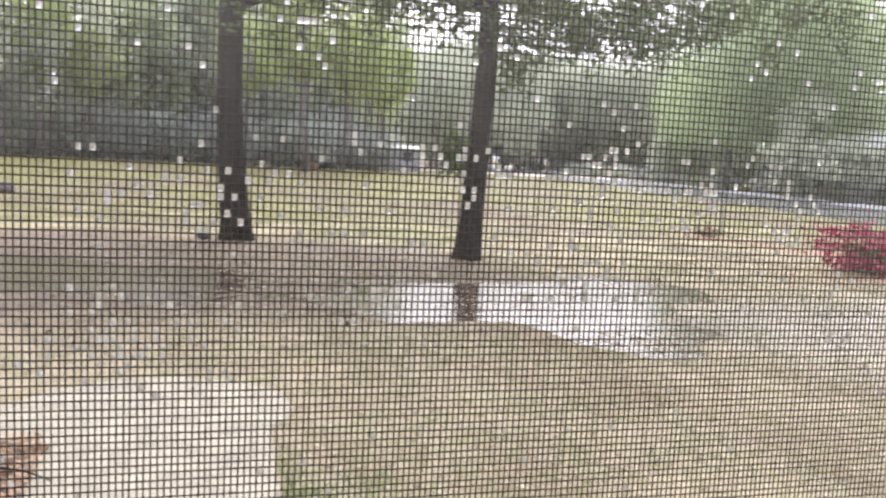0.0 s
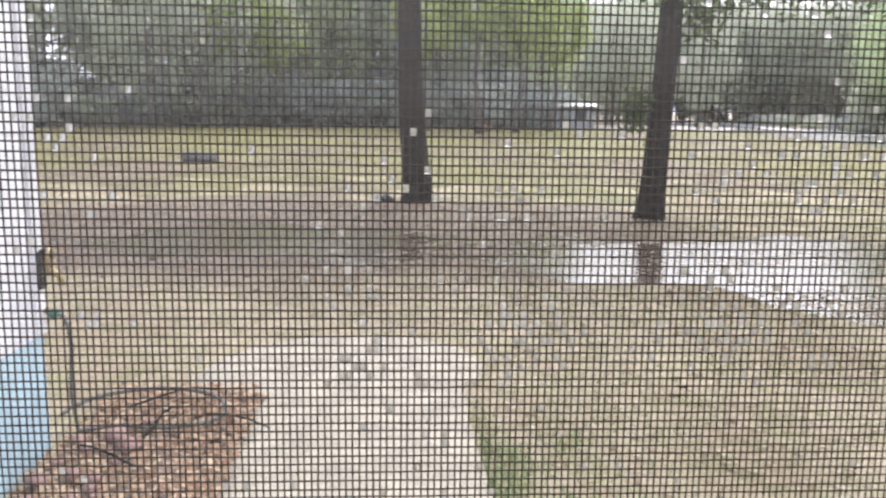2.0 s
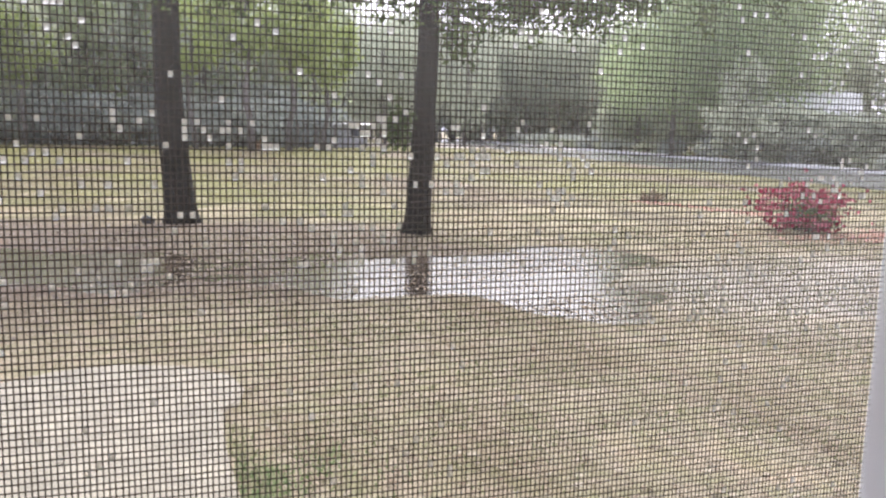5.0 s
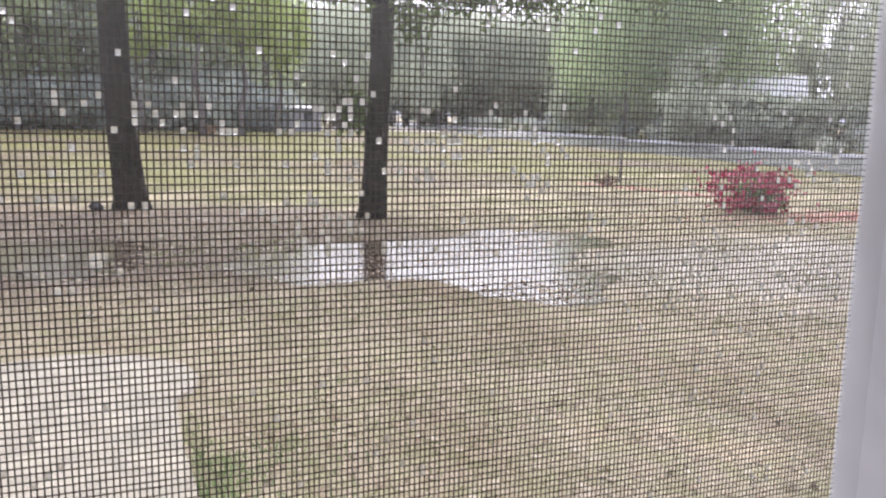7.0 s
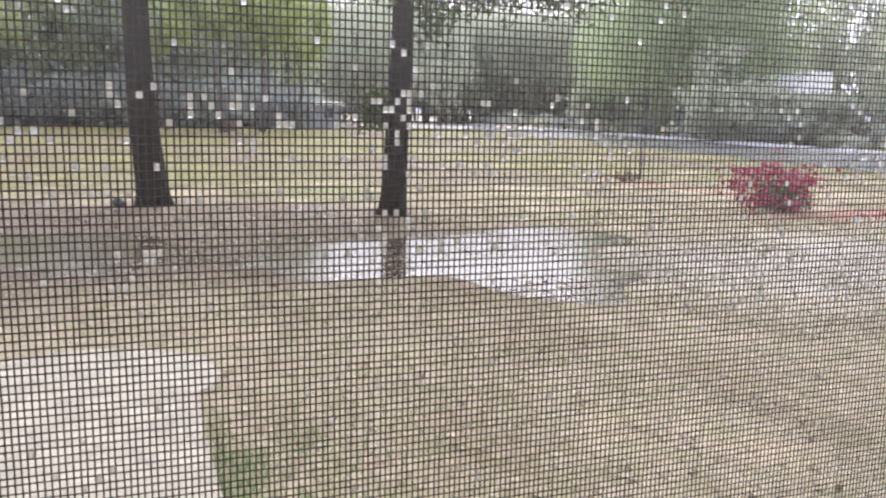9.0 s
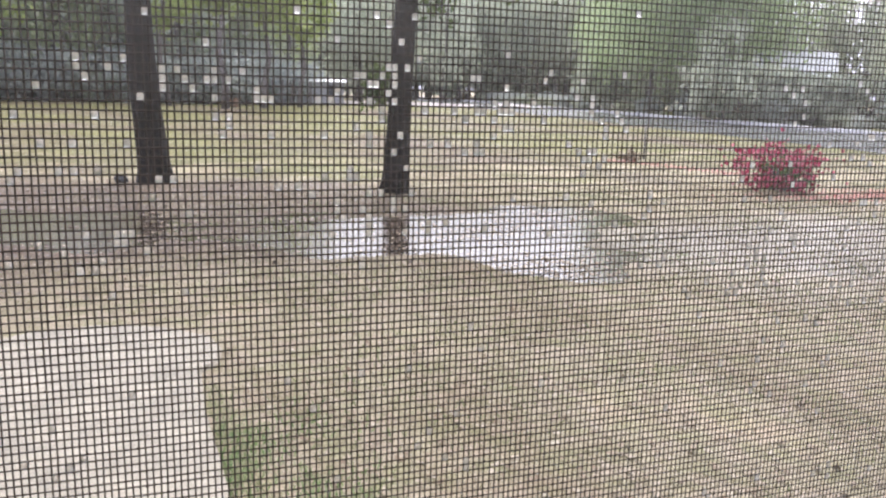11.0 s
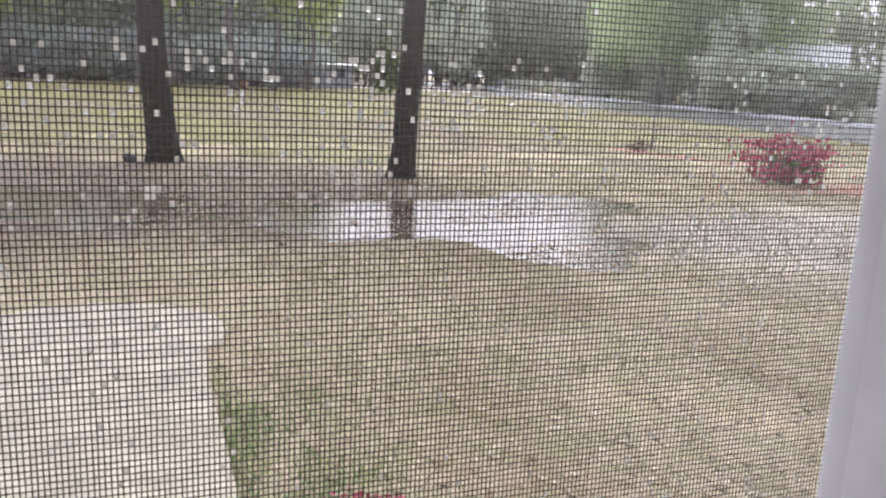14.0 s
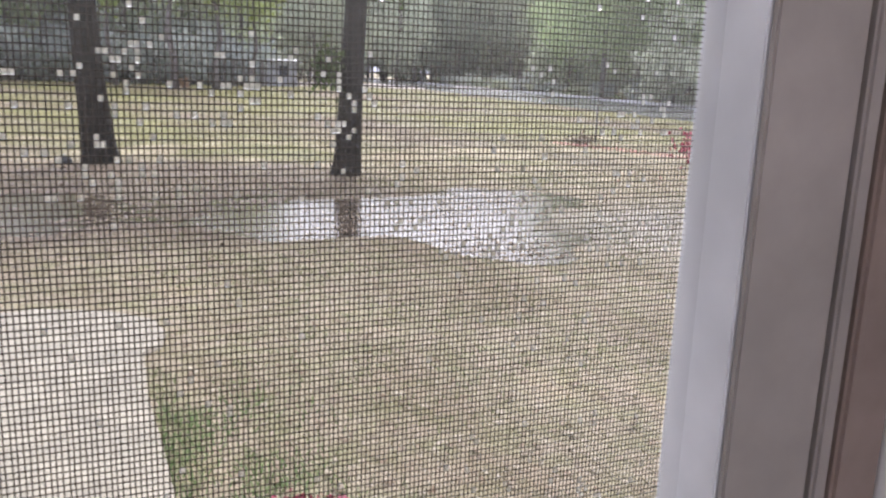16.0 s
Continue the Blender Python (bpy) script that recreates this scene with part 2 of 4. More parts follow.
LEAF_RED = leafy("crimson_leaf", (0.2, 0.014, 0.035), (0.46, 0.04, 0.1), (0.62, 0.2, 0.25), 0.5, 0.35)
LEAF_DEAD = leafy("fallen_leaf", (0.24, 0.165, 0.1), (0.36, 0.275, 0.185), (0.52, 0.44, 0.32), 0.6, 0.05)
MULCH = leafy("bark_mulch", (0.2, 0.1, 0.058), (0.38, 0.235, 0.145), (0.56, 0.42, 0.29), 0.75, 0.0)
BLADES = leafy("grass_blade", (0.26, 0.22, 0.12), (0.4, 0.35, 0.22), (0.56, 0.5, 0.36), 0.5, 0.35)
TUFTS = leafy("green_grass_blade", (0.16, 0.19, 0.08), (0.26, 0.28, 0.13), (0.37, 0.38, 0.2), 0.5, 0.4)


# ---- building blocks ----
def link(name, mesh, mat, parent=None, label=""):
    mesh.materials.append(mat)
    ob = new(name, mesh)
    ob.parent = parent
    return tagged(ob, label)


def part(name, bm, mat, parent=None, label="", smooth=False):
    mesh = bpy.data.meshes.new(name)
    bmesh.ops.recalc_face_normals(bm, faces=bm.faces)
    bm.to_mesh(mesh)
    bm.free()
    if smooth:
        mesh.shade_smooth()
    return link(name, mesh, mat, parent, label)


def arrays(name, verts, faces, mat, parent=None, label="", smooth=False):
    """A mesh from number arrays, all faces with as many corners."""
    mesh = bpy.data.meshes.new(name)
    verts, faces = np.asarray(verts, np.float32), np.asarray(faces, np.int32)
    k = faces.shape[1]
    mesh.vertices.add(len(verts))
    mesh.vertices.foreach_set("co", verts.ravel())
    mesh.loops.add(faces.size)
    mesh.loops.foreach_set("vertex_index", faces.ravel())
    mesh.polygons.add(len(faces))
    mesh.polygons.foreach_set("loop_start", np.arange(0, faces.size, k, dtype=np.int32))
    mesh.update(calc_edges=True)
    mesh.validate()
    if smooth:
        mesh.shade_smooth()
    return link(name, mesh, mat, parent, label)


def thing(name, label, category, m=Matrix(), group="", kind=""):
    ob = new(name)
    ob.empty_display_size = 0.1
    ob.matrix_world = m
    return tagged(ob, label, category, group, kind)


def box(x0, x1, y0, y1, z0, z1, bevel=0.0, bm=None):
    bm = bm or bmesh.new()
    made = bmesh.ops.create_cube(bm, size=1)["verts"]
    for v in made:
        v.co = Vector(((x0 + x1) / 2 + v.co.x * (x1 - x0), (y0 + y1) / 2 + v.co.y * (y1 - y0), (z0 + z1) / 2 + v.co.z * (z1 - z0)))
    if bevel:
        bmesh.ops.bevel(bm, geom=list({e for v in made for e in v.link_edges}), offset=bevel, segments=2, affect="EDGES")
    return bm


def tube(points, radii, sides=8, bm=None, rough=0.0, seed=0):
    """A tapering round limb along points."""
    bm = bm or bmesh.new()
    rnd = random.Random(seed)
    rings, points = [], [Vector(p) for p in points]
    for i, p in enumerate(points):
        d = (points[min(i + 1, len(points) - 1)] - points[max(i - 1, 0)]).normalized()
        a = d.orthogonal().normalized()
        if i:
            a = (prev - d * prev.dot(d)).normalized()
        prev, b = a, d.cross(a)
        rings.append([bm.verts.new(p + (a * math.cos(w) + b * math.sin(w)) * radii[i] * (1 + rnd.uniform(-rough, rough)))
                      for w in (2 * math.pi * k / sides for k in range(sides))])
    for r, s in zip(rings, rings[1:]):
        for k in range(sides):
            bm.faces.new((r[k], r[(k + 1) % sides], s[(k + 1) % sides], s[k]))
    bm.faces.new(rings[0][::-1])
    bm.faces.new(rings[-1])
    return bm


def leaf_array(centres, size, rng, flat=0.0, aspect=0.55):
    """A pointed leaf, two triangles folded on its midrib, at each centre."""
    n = len(centres)
    a = rng.normal(size=(n, 3))
    a[:, 2] *= 1 - flat
    a /= np.linalg.norm(a, axis=1, keepdims=True)
    b = np.cross(a, rng.normal(size=(n, 3)) * (1 - flat) + np.array([0, 0, flat * 3]))
    b /= np.linalg.norm(b, axis=1, keepdims=True) + 1e-9
    s = (size * rng.uniform(0.6, 1.4, n))[:, None]
    up = np.cross(a, b)
    v = np.stack([centres - a * s * 0.5, centres + b * s * aspect * 0.5 + up * s * 0.08, centres + a * s * 0.5, centres - b * s * aspect * 0.5 + up * s * 0.08], 1)
    return v.reshape(-1, 3), np.arange(4 * n).reshape(n, 4)


def clump_points(n, clumps, spread, shape, rng):
    """Points gathered in clumps within an ellipsoid given by its half axes."""
    c = rng.normal(size=(clumps, 3))
    c /= np.linalg.norm(c, axis=1, keepdims=True)
    c *= rng.uniform(0.35, 1.0, (clumps, 1)) ** 0.5
    pick = c[rng.integers(0, clumps, n)]
    return (pick + rng.normal(size=(n, 3)) * spread * rng.uniform(0.4, 1.2, (n, 1))) * np.array(shape)


# ---- ground, water, road ----
def capsule(x, y, ax, ay, bx, by):
    t = np.clip(((x - ax) * (bx - ax) + (y - ay) * (by - ay)) / ((bx - ax) ** 2 + (by - ay) ** 2), 0, 1)
    return np.hypot(x - ax - t * (bx - ax), y - ay - t * (by - ay))


WATER_Z = -0.02


HOLLOWS = (  # from, to, half width and depth of each low place in the lawn
    (2.0, 8.3, 3.4, 8.2, 0.95, 0.064), (3.4, 8.2, 4.85, 9.25, 1.08, 0.068), (3.2, 7.4, 3.3, 6.3, 0.5, 0.048), (3.5, 6.4, 4.1, 6.9, 0.45, 0.04),
    (6.6, 6.2, 9.4, 5.6, 1.0, 0.012), (-5.5, 9.6, -2.2, 10.2, 2.0, 0.017), (-2.4, 10.0, 1.6, 9.2, 1.5, 0.03))


def ground_height(x, y):
    h = 0.012 * noise.noise((x * 0.7, y * 0.7, 3.1)) + 0.01 * noise.noise((x * 2.3, y * 2.3, 1.7)) + 0.011 * noise.noise((x * 6, y * 6, 0.3)) + 0.007
    for ax, ay, bx, by, r, deep in HOLLOWS:
        d = float(capsule(x, y, ax, ay, bx, by)) + 0.35 * noise.noise((x * 1.1, y * 1.1, 5.0)) + (0.7 * noise.noise((x * 0.9, y * 1.6, 9.0)) if ax < 0 else 0.0)
        h -= deep * min(max(1.5 - d / r, 0.0), 1.0) ** 1.5
    return h


def make_ground():
    def steps(lo, hi, fine, far, reach):
        mid = list(np.arange(lo, hi + 1e-6, fine))
        out, s = [], fine
        while (out[-1] if out else 0) < reach:
            s *= 1.28
            out.append((out[-1] if out else 0) + s)
        return [lo - d for d in out[::-1]] + mid + [hi + d for d in out]
    xs, ys = steps(-7, 11, 0.11, 0, 900), steps(2.2, 13.5, 0.11, 0, 900)
    verts = [(x, y, ground_height(x, y) if abs(x) < 40 and abs(y) < 60 else 0.004) for y in ys for x in xs]
    w = len(xs)
    faces = [(j * w + i, j * w + i + 1, (j + 1) * w + i + 1, (j + 1) * w + i) for j in range(len(ys) - 1) for i in range(w - 1)]
    return tagged(arrays("ground", verts, faces, GROUND, smooth=True), "wet tan and green lawn with brown leaf litter", "lawn", kind="structure")


make_ground()
bm = bmesh.new()
bmesh.ops.create_grid(bm, x_segments=8, y_segments=8, size=1)
for v in bm.verts:
    v.co = Vector((2.0 + v.co.x * 10.4, 9.0 + v.co.y * 4.6, WATER_Z))
tagged(part("puddle", bm, WATER), "shallow rain puddle mirroring the white sky", "puddle", kind="structure")


def ribbon(name, along, offsets, z, mat, label, category):
    """A strip that runs beside a straight line: offsets to the right of it, a height for each."""
    (x0, y0), (x1, y1) = along
    d = Vector((x1 - x0, y1 - y0, 0)).normalized()
    r = Vector((d.y, -d.x, 0))
    bm, rows = bmesh.new(), []
    for k in range(41):
        p = Vector((x0 + (x1 - x0) * k / 40, y0 + (y1 - y0) * k / 40, 0))
        rows.append([bm.verts.new(p + r * o + Vector((0, 0, h))) for o, h in zip(offsets, z)])
    for a, b in zip(rows, rows[1:]):
        for i in range(len(offsets) - 1):
            bm.faces.new((a[i], a[i + 1], b[i + 1], b[i]))
    return tagged(part(name, bm, mat), label, category, kind="structure")


ROADLINE = ((18.1, -60.0), (58.4, 200.0))
ribbon("road", ROADLINE, (-9.0, -4.5, -0.02), (0.03, 0.07, 0.03), ASPHALT, "wet grey asphalt road beyond the lawn", "road")
ribbon("kerb", ROADLINE, (0.0, 0.0, 0.02, 0.16, 0.18, 0.2), (0.0, 0.18, 0.2, 0.2, 0.18, 0.0), KERB, "pale wet concrete kerb along the far road edge", "kerb")

PALEGRAVEL = grained("pale_wet_gravel", (0.36, 0.29, 0.26), (0.6, 0.52, 0.48), 0.9, 0.5)
ribbon("gravel_yard", ((5.0, 86.0), (43.0, 82.0)), (-12.0, 0.0, 9.0), (0.03, 0.06, 0.03), PALEGRAVEL, "pale wet gravel yard beyond the lawn", "gravel")


def make_walk():
    """A concrete path that ends in a wider rounded pad."""
    outline = [(-1.03, 0.6), (-1.08, 3.0), (-1.12, 4.18), (-1.3, 4.26), (-1.44, 4.4), (-1.5, 4.58), (-1.45, 4.84), (-1.25, 5.15), (-0.9, 5.38), (-0.5, 5.45), (-0.1, 5.3), (0.18, 5.02), (0.23, 4.75), (0.18, 4.5), (0.08, 4.38), (0.06, 3.8), (0.08, 3.0), (0.1, 0.6)]
    bm = bmesh.new()
    f = bm.faces.new([bm.verts.new((x - 0.03, y - 0.025, 0.03)) for x, y in outline])
    made = bmesh.ops.extrude_face_region(bm, geom=[f])["geom"]
    for v in made:
        if isinstance(v, bmesh.types.BMVert):
            v.co.z = -0.1
    bmesh.ops.bevel(bm, geom=[e for e in bm.edges if all(v.co.z > 0 for v in e.verts)], offset=0.012, segments=2, affect="EDGES")
    return tagged(part("pavement", bm, CONCRETE), "pale worn concrete path with a rounded end pad", "path", kind="structure")


make_walk()

# ---- house: window wall, room behind the camera, projecting wing ----
WIN_L, WIN_B, WIN_T = -0.86, 1.02, 2.14


def wall(name, x0, x1, y0, y1, z0, z1, mat, label, category="wall"):
    return tagged(part(name, box(x0, x1, y0, y1, z0, z1), mat), label, category, kind="structure")


FACE, OUT, REVEAL = -0.13, 0.002, 0.07
wall("wall_north_sill", WIN_L - REVEAL, REVEAL, FACE, OUT, 0.0, WIN_B - 0.06, PLASTER, "plain painted wall below the window")
wall("wall_north_head", WIN_L - REVEAL, REVEAL, FACE, OUT, WIN_T + 0.06, 2.9, PLASTER, "plain painted wall above the window")
wall("wall_north_right", REVEAL + 0.002, 2.6, FACE, OUT, 0.0, 2.9, PLASTER, "plain painted wall beside the window")
wall("wall_north_left", -3.0, WIN_L - REVEAL - 0.002, FACE, OUT, 0.0, 2.9, PLASTER, "plain painted wall beside the window")
# unseen room walls; their wide openings are added to brighten the window frame
wall("wall_south_left", -3.0, -2.8, -3.7, -3.6, 0.0, 2.9, PLASTER, "plain painted back wall of the room")
wall("wall_south_right", 2.4, 2.6, -3.7, -3.6, 0.0, 2.9, PLASTER, "plain painted back wall of the room")
wall("wall_south_sill", -2.798, 2.398, -3.7, -3.6, 0.0, 0.42, PLASTER, "plain painted back wall below an added daylight opening")
wall("wall_south_head", -2.798, 2.398, -3.7, -3.6, 2.8, 2.9, PLASTER, "plain painted back wall above an added daylight opening")
wall("wall_east_sill", 2.602, 2.7, -3.7, OUT, 0.0, 0.7, PLASTER, "plain painted side wall below an added daylight opening")
wall("wall_east_head", 2.602, 2.7, -3.7, OUT, 2.6, 2.9, PLASTER, "plain painted side wall above an added daylight opening")
wall("wall_east_near", 2.602, 2.7, -0.6, OUT, 0.702, 2.598, PLASTER, "plain painted side wall beside an added daylight opening")
wall("wall_east_far", 2.602, 2.7, -3.7, -3.0, 0.702, 2.598, PLASTER, "plain painted side wall beside an added daylight opening")
wall("wall_west_sill", -3.1, -3.002, -3.7, OUT, 0.0, 0.7, PLASTER, "plain painted side wall below an added daylight opening")
wall("wall_west_head", -3.1, -3.002, -3.7, OUT, 2.6, 2.9, PLASTER, "plain painted side wall above an added daylight opening")
wall("wall_west_near", -3.1, -3.002, -0.5, OUT, 0.702, 2.598, PLASTER, "plain painted side wall beside an added daylight opening")
wall("wall_west_far", -3.1, -3.002, -3.7, -3.0, 0.702, 2.598, PLASTER, "plain painted side wall beside an added daylight opening")
wall("floor", -3.0, 2.6, -3.598, FACE - 0.002, 0.2, 0.4, BOARDS, "brown wooden floor of the room", "floor")
wall("ceiling", -3.1, 2.7, -3.7, OUT, 2.902, 3.0, PLASTER, "plain white ceiling of the room", "ceiling")

window = thing("window_1", "white vinyl window with taupe sash and brown casing", "window", kind="structure")
JAMB = -0.0265
part("jamb", box(0.0, 0.036, JAMB, 0.0015, WIN_B, WIN_T, 0.0006), VINYL, window, "white vinyl side channel")
part("jamb", box(WIN_L - 0.036, WIN_L, JAMB, 0.0015, WIN_B, WIN_T, 0.0006), VINYL, window, "white vinyl side channel")
part("sash_stile", box(0.0004, 0.0366, JAMB - 0.0035, JAMB - 0.0005, WIN_B, WIN_T, 0.0006), SASH, window, "taupe painted sash edge")
part("shadow_gap", box(0.037, 0.0392, JAMB + 0.004, JAMB + 0.012, WIN_B, WIN_T), CASING, window, "narrow dark groove")
part("stop_bead", box(0.0395, 0.0465, JAMB - 0.004, 0.0, WIN_B, WIN_T, 0.0012), SASH, window, "narrow taupe stop bead")
part("casing", box(0.0482, REVEAL, JAMB - 0.005, 0.0, WIN_B, WIN_T, 0.0015), CASING, window, "dull brown wooden casing")
part("casing", box(WIN_L - REVEAL, WIN_L - 0.0375, JAMB - 0.005, 0.0, WIN_B, WIN_T, 0.002), CASING, window, "dull brown wooden casing")
part("window_sill", box(WIN_L - REVEAL + 0.002, REVEAL - 0.002, FACE - 0.03, 0.0, WIN_B - 0.058, WIN_B - 0.001, 0.004), VINYL, window, "white window sill")
part("window_head", box(WIN_L - REVEAL + 0.002, REVEAL - 0.002, JAMB, 0.0, WIN_T + 0.001, WIN_T + 0.058, 0.004), VINYL, window, "white window head")
# added pane: its milky film stands in for the rain haze outside
pane = part("pane", box(WIN_L + 0.0005, -0.0005, -0.0098, -0.0068, WIN_B + 0.0005, WIN_T - 0.0005), HAZED, window, "added pane with a milky film imitating rain haze")
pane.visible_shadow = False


# ---- insect screen with rain in its cells ----
PITCH_X, PITCH_Z, FIBRE = 0.0254 / 18, 0.0254 / 14, 0.000187


def fibres(count, first, pitch, lo, hi, upright, rng, step=0.007):
    """Straight woven fibres, each a thin four-sided rod with a slight waver."""
    s = int((hi - lo) / step) + 1
    along = np.linspace(lo, hi, s)
    k = np.arange(count)
    waver = np.cumsum(rng.normal(size=(count, s)), axis=1) * 0.000012
    waver -= waver.mean(axis=1, keepdims=True)
    across = first + k[:, None] * pitch + rng.normal(size=(count, 1)) * 0.00005 + np.clip(waver, -0.00018, 0.00018) + rng.normal(size=(count, s)) * 0.000045
    ring = np.array([(1, 0), (0, 1), (-1, 0), (0, -1)]) * FIBRE
    v = np.zeros((count, s, 4, 3))
    v[..., 0 if upright else 2] = across[:, :, None] + ring[:, 0]
    v[..., 1] = ring[:, 1] + (0.00008 if upright else -0.00008)
    v[..., 2 if upright else 0] = along[None, :, None]
    base = (np.arange(count)[:, None, None] * s + np.arange(s - 1)[None, :, None]) * 4
    c = np.arange(4)[None, None, :]
    f = np.stack([base + c, base + (c + 1) % 4, base + 4 + (c + 1) % 4, base + 4 + c], -1)
    return v.reshape(-1, 3), f.reshape(-1, 4)


def make_screen():
    rng = np.random.default_rng(4)
    screen = thing("insect_screen", "charcoal woven insect screen wet with rain", "insect screen")
    nx, nz = int(-WIN_L / PITCH_X), int((WIN_T - WIN_B) / PITCH_Z)
    near_x, low_z, near_z = 300, int((1.37 - WIN_B) / PITCH_Z), 280
    for k in range(nx - near_x, nx):
        arrays("upright_fibre", *fibres(1, WIN_L + k * PITCH_X, PITCH_X, WIN_B, WIN_T, True, rng), WIRE, screen, smooth=True)
    for k in range(low_z, low_z + near_z):
        arrays("level_fibre", *fibres(1, WIN_B + k * PITCH_Z, PITCH_Z, WIN_L, 0.0, False, rng), WIRE, screen, smooth=True)
    rest = [fibres(nx - near_x, WIN_L, PITCH_X, WIN_B, WIN_T, True, rng), fibres(low_z, WIN_B, PITCH_Z, WIN_L, 0.0, False, rng), fibres(nz - low_z - near_z, WIN_B + (low_z + near_z) * PITCH_Z, PITCH_Z, WIN_L, 0.0, False, rng)]
    shift = np.cumsum([0] + [len(v) for v, _ in rest])
    tagged(arrays("woven_mesh", np.concatenate([v for v, _ in rest]), np.concatenate([f + o for (_, f), o in zip(rest, shift)]), WIRE, screen, smooth=True), kind="stuff")
    # knots where the fibres cross, in the part that is seen close
    kx, kz = np.meshgrid(WIN_L + np.arange(nx - near_x, nx) * PITCH_X, WIN_B + np.arange(low_z, low_z + near_z) * PITCH_Z)
    at = np.stack([kx.ravel(), np.zeros(kx.size), kz.ravel()], -1)
    size = 0.00033 * rng.uniform(0.8, 1.25, (len(at), 1, 1))
    corner = np.array([(1, 0, 0), (0, 1.1, 0), (-1, 0, 0), (0, -1.1, 0), (0, 0, 1), (0, 0, -1)])
    tri = np.array([(0, 1, 4), (1, 2, 4), (2, 3, 4), (3, 0, 4), (1, 0, 5), (2, 1, 5), (3, 2, 5), (0, 3, 5)])
    kv = at[:, None, :] + corner[None] * size + rng.normal(size=(len(at), 1, 3)) * 0.00002
    tagged(arrays("weave_knots", kv.reshape(-1, 3), (tri[None] + (np.arange(len(at)) * 6)[:, None, None]).reshape(-1, 3), WIRE, screen, smooth=True), kind="stuff")
    i0, j0 = int((-0.56 - WIN_L) / PITCH_X), int((1.36 - WIN_B) / PITCH_Z)
    cells = []
    for i in range(i0, nx - 2):
        for j in range(j0, int((1.78 - WIN_B) / PITCH_Z)):
            x, z = WIN_L + (i + 0.5) * PITCH_X, WIN_B + (j + 0.5) * PITCH_Z
            wet = 0.5 + 0.5 * noise.noise((x * 55, z * 55, 2.0)) + 0.5 * noise.noise((x * 14, z * 14, 8.0))
            if random.random() < DROPS * max(wet, 0.0) ** 3 * (1.8 if 1.545 < z < 1.605 else 0.45):
                cells.append((x, z))
    c = np.array(cells)
    g = np.linspace(-1, 1, 7)
    u, w = np.meshgrid(g, g)
    bulge = (1 - u ** 2) * (1 - w ** 2)
    u2, w2 = u * (1 - 0.05 * w ** 4), w * (1 - 0.05 * u ** 4)
    hx, hz = PITCH_X / 2 - FIBRE * 0.3, PITCH_Z / 2 - FIBRE * 0.3
    front = np.stack([u2 * hx, -bulge * 0.0003 - 0.00002, w2 * hz], -1).reshape(-1, 3)
    back = np.stack([u2 * hx, bulge * 0.00026 + 0.00002, w2 * hz], -1).reshape(-1, 3)
    one = np.concatenate([front, back])
    q = np.array([(a * 7 + b, a * 7 + b + 1, a * 7 + b + 8, a * 7 + b + 7) for a in range(6) for b in range(6)])
    rim = [k for k in range(6)] + [7 * k + 6 for k in range(6)] + [48 - k for k in range(6)] + [42 - 7 * k for k in range(6)]
    side = np.array([(a, b, b + 49, a + 49) for a, b in zip(rim, rim[1:] + rim[:1])])
    quad = np.concatenate([q, q[:, ::-1] + 49, side[:, ::-1]])
    v = one[None] * np.stack([np.ones(len(c)), rng.uniform(0.7, 1.3, len(c)), np.ones(len(c))], -1)[:, None, :]
    v = v + np.stack([c[:, 0], np.zeros(len(c)), c[:, 1]], -1)[:, None, :]
    f = quad[None] + (np.arange(len(c)) * 98)[:, None, None]
    tagged(arrays("water_film", v.reshape(-1, 3), f.reshape(-1, 4), WATERDROP, screen, "clear rain water held in single cells", smooth=True), kind="stuff")


DROPS = 0.2
make_screen()

# ---- projecting wing of the house with hose and faucet ----
WX, WY = -1.945, 3.515


def make_wing():
    wing = thing("house_wing", "white sided house wing on a pale blue base", "house")
    part("foundation", box(WX - 3.0, WX, OUT + 0.002, WY, -0.1, 0.57, 0.008), BLUE, wing, "pale blue painted masonry base")
    part("wall", box(WX - 3.0, WX - 0.012, OUT + 0.002, WY - 0.012, 0.572, 3.6), SIDING, wing)
    part("corner_board", box(WX - 0.07, WX + 0.012, WY - 0.08, WY + 0.01, 0.575, 3.6, 0.004), SIDING, wing, "white corner board")
    mesh = None
    for k in range(20):
        z = 0.575 + k * 0.15
        if mesh is None:
            bm = bmesh.new()
            y0, y1 = OUT + 0.004, WY - 0.082
            corners = [(-0.0115, 0.0), (0.001, 0.0), (0.003, 0.004), (-0.004, 0.158), (-0.0115, 0.158)]
            a = [bm.verts.new((WX + x, y0, z)) for x, z in corners]
            b = [bm.verts.new((WX + x, y1, z)) for x, z in corners]
            for i in range(5):
                bm.faces.new((a[i], a[(i + 1) % 5], b[(i + 1) % 5], b[i]))
            bm.faces.new(a[::-1])
            bm.faces.new(b)
            plank = part("plank", bm, SIDING, wing)
            mesh = plank.data
        else:
            plank = new("plank", mesh)
            plank.parent = wing
        plank.location.z = z
    part("roof", box(WX - 3.2, WX + 0.35, OUT + 0.002, WY + 0.35, 3.602, 3.75, 0.01), OLDWOOD, wing, "grey eave")


make_wing()

faucet = thing("garden_faucet", "dark wall plate with tarnished brass faucet", "faucet", Matrix.Translation((WX + 0.014, WY - 0.035, 0.86)))
part("wall_plate", box(0.0, 0.018, -0.03, 0.032, -0.075, 0.095, 0.006), IRON, faucet, "black iron plate")
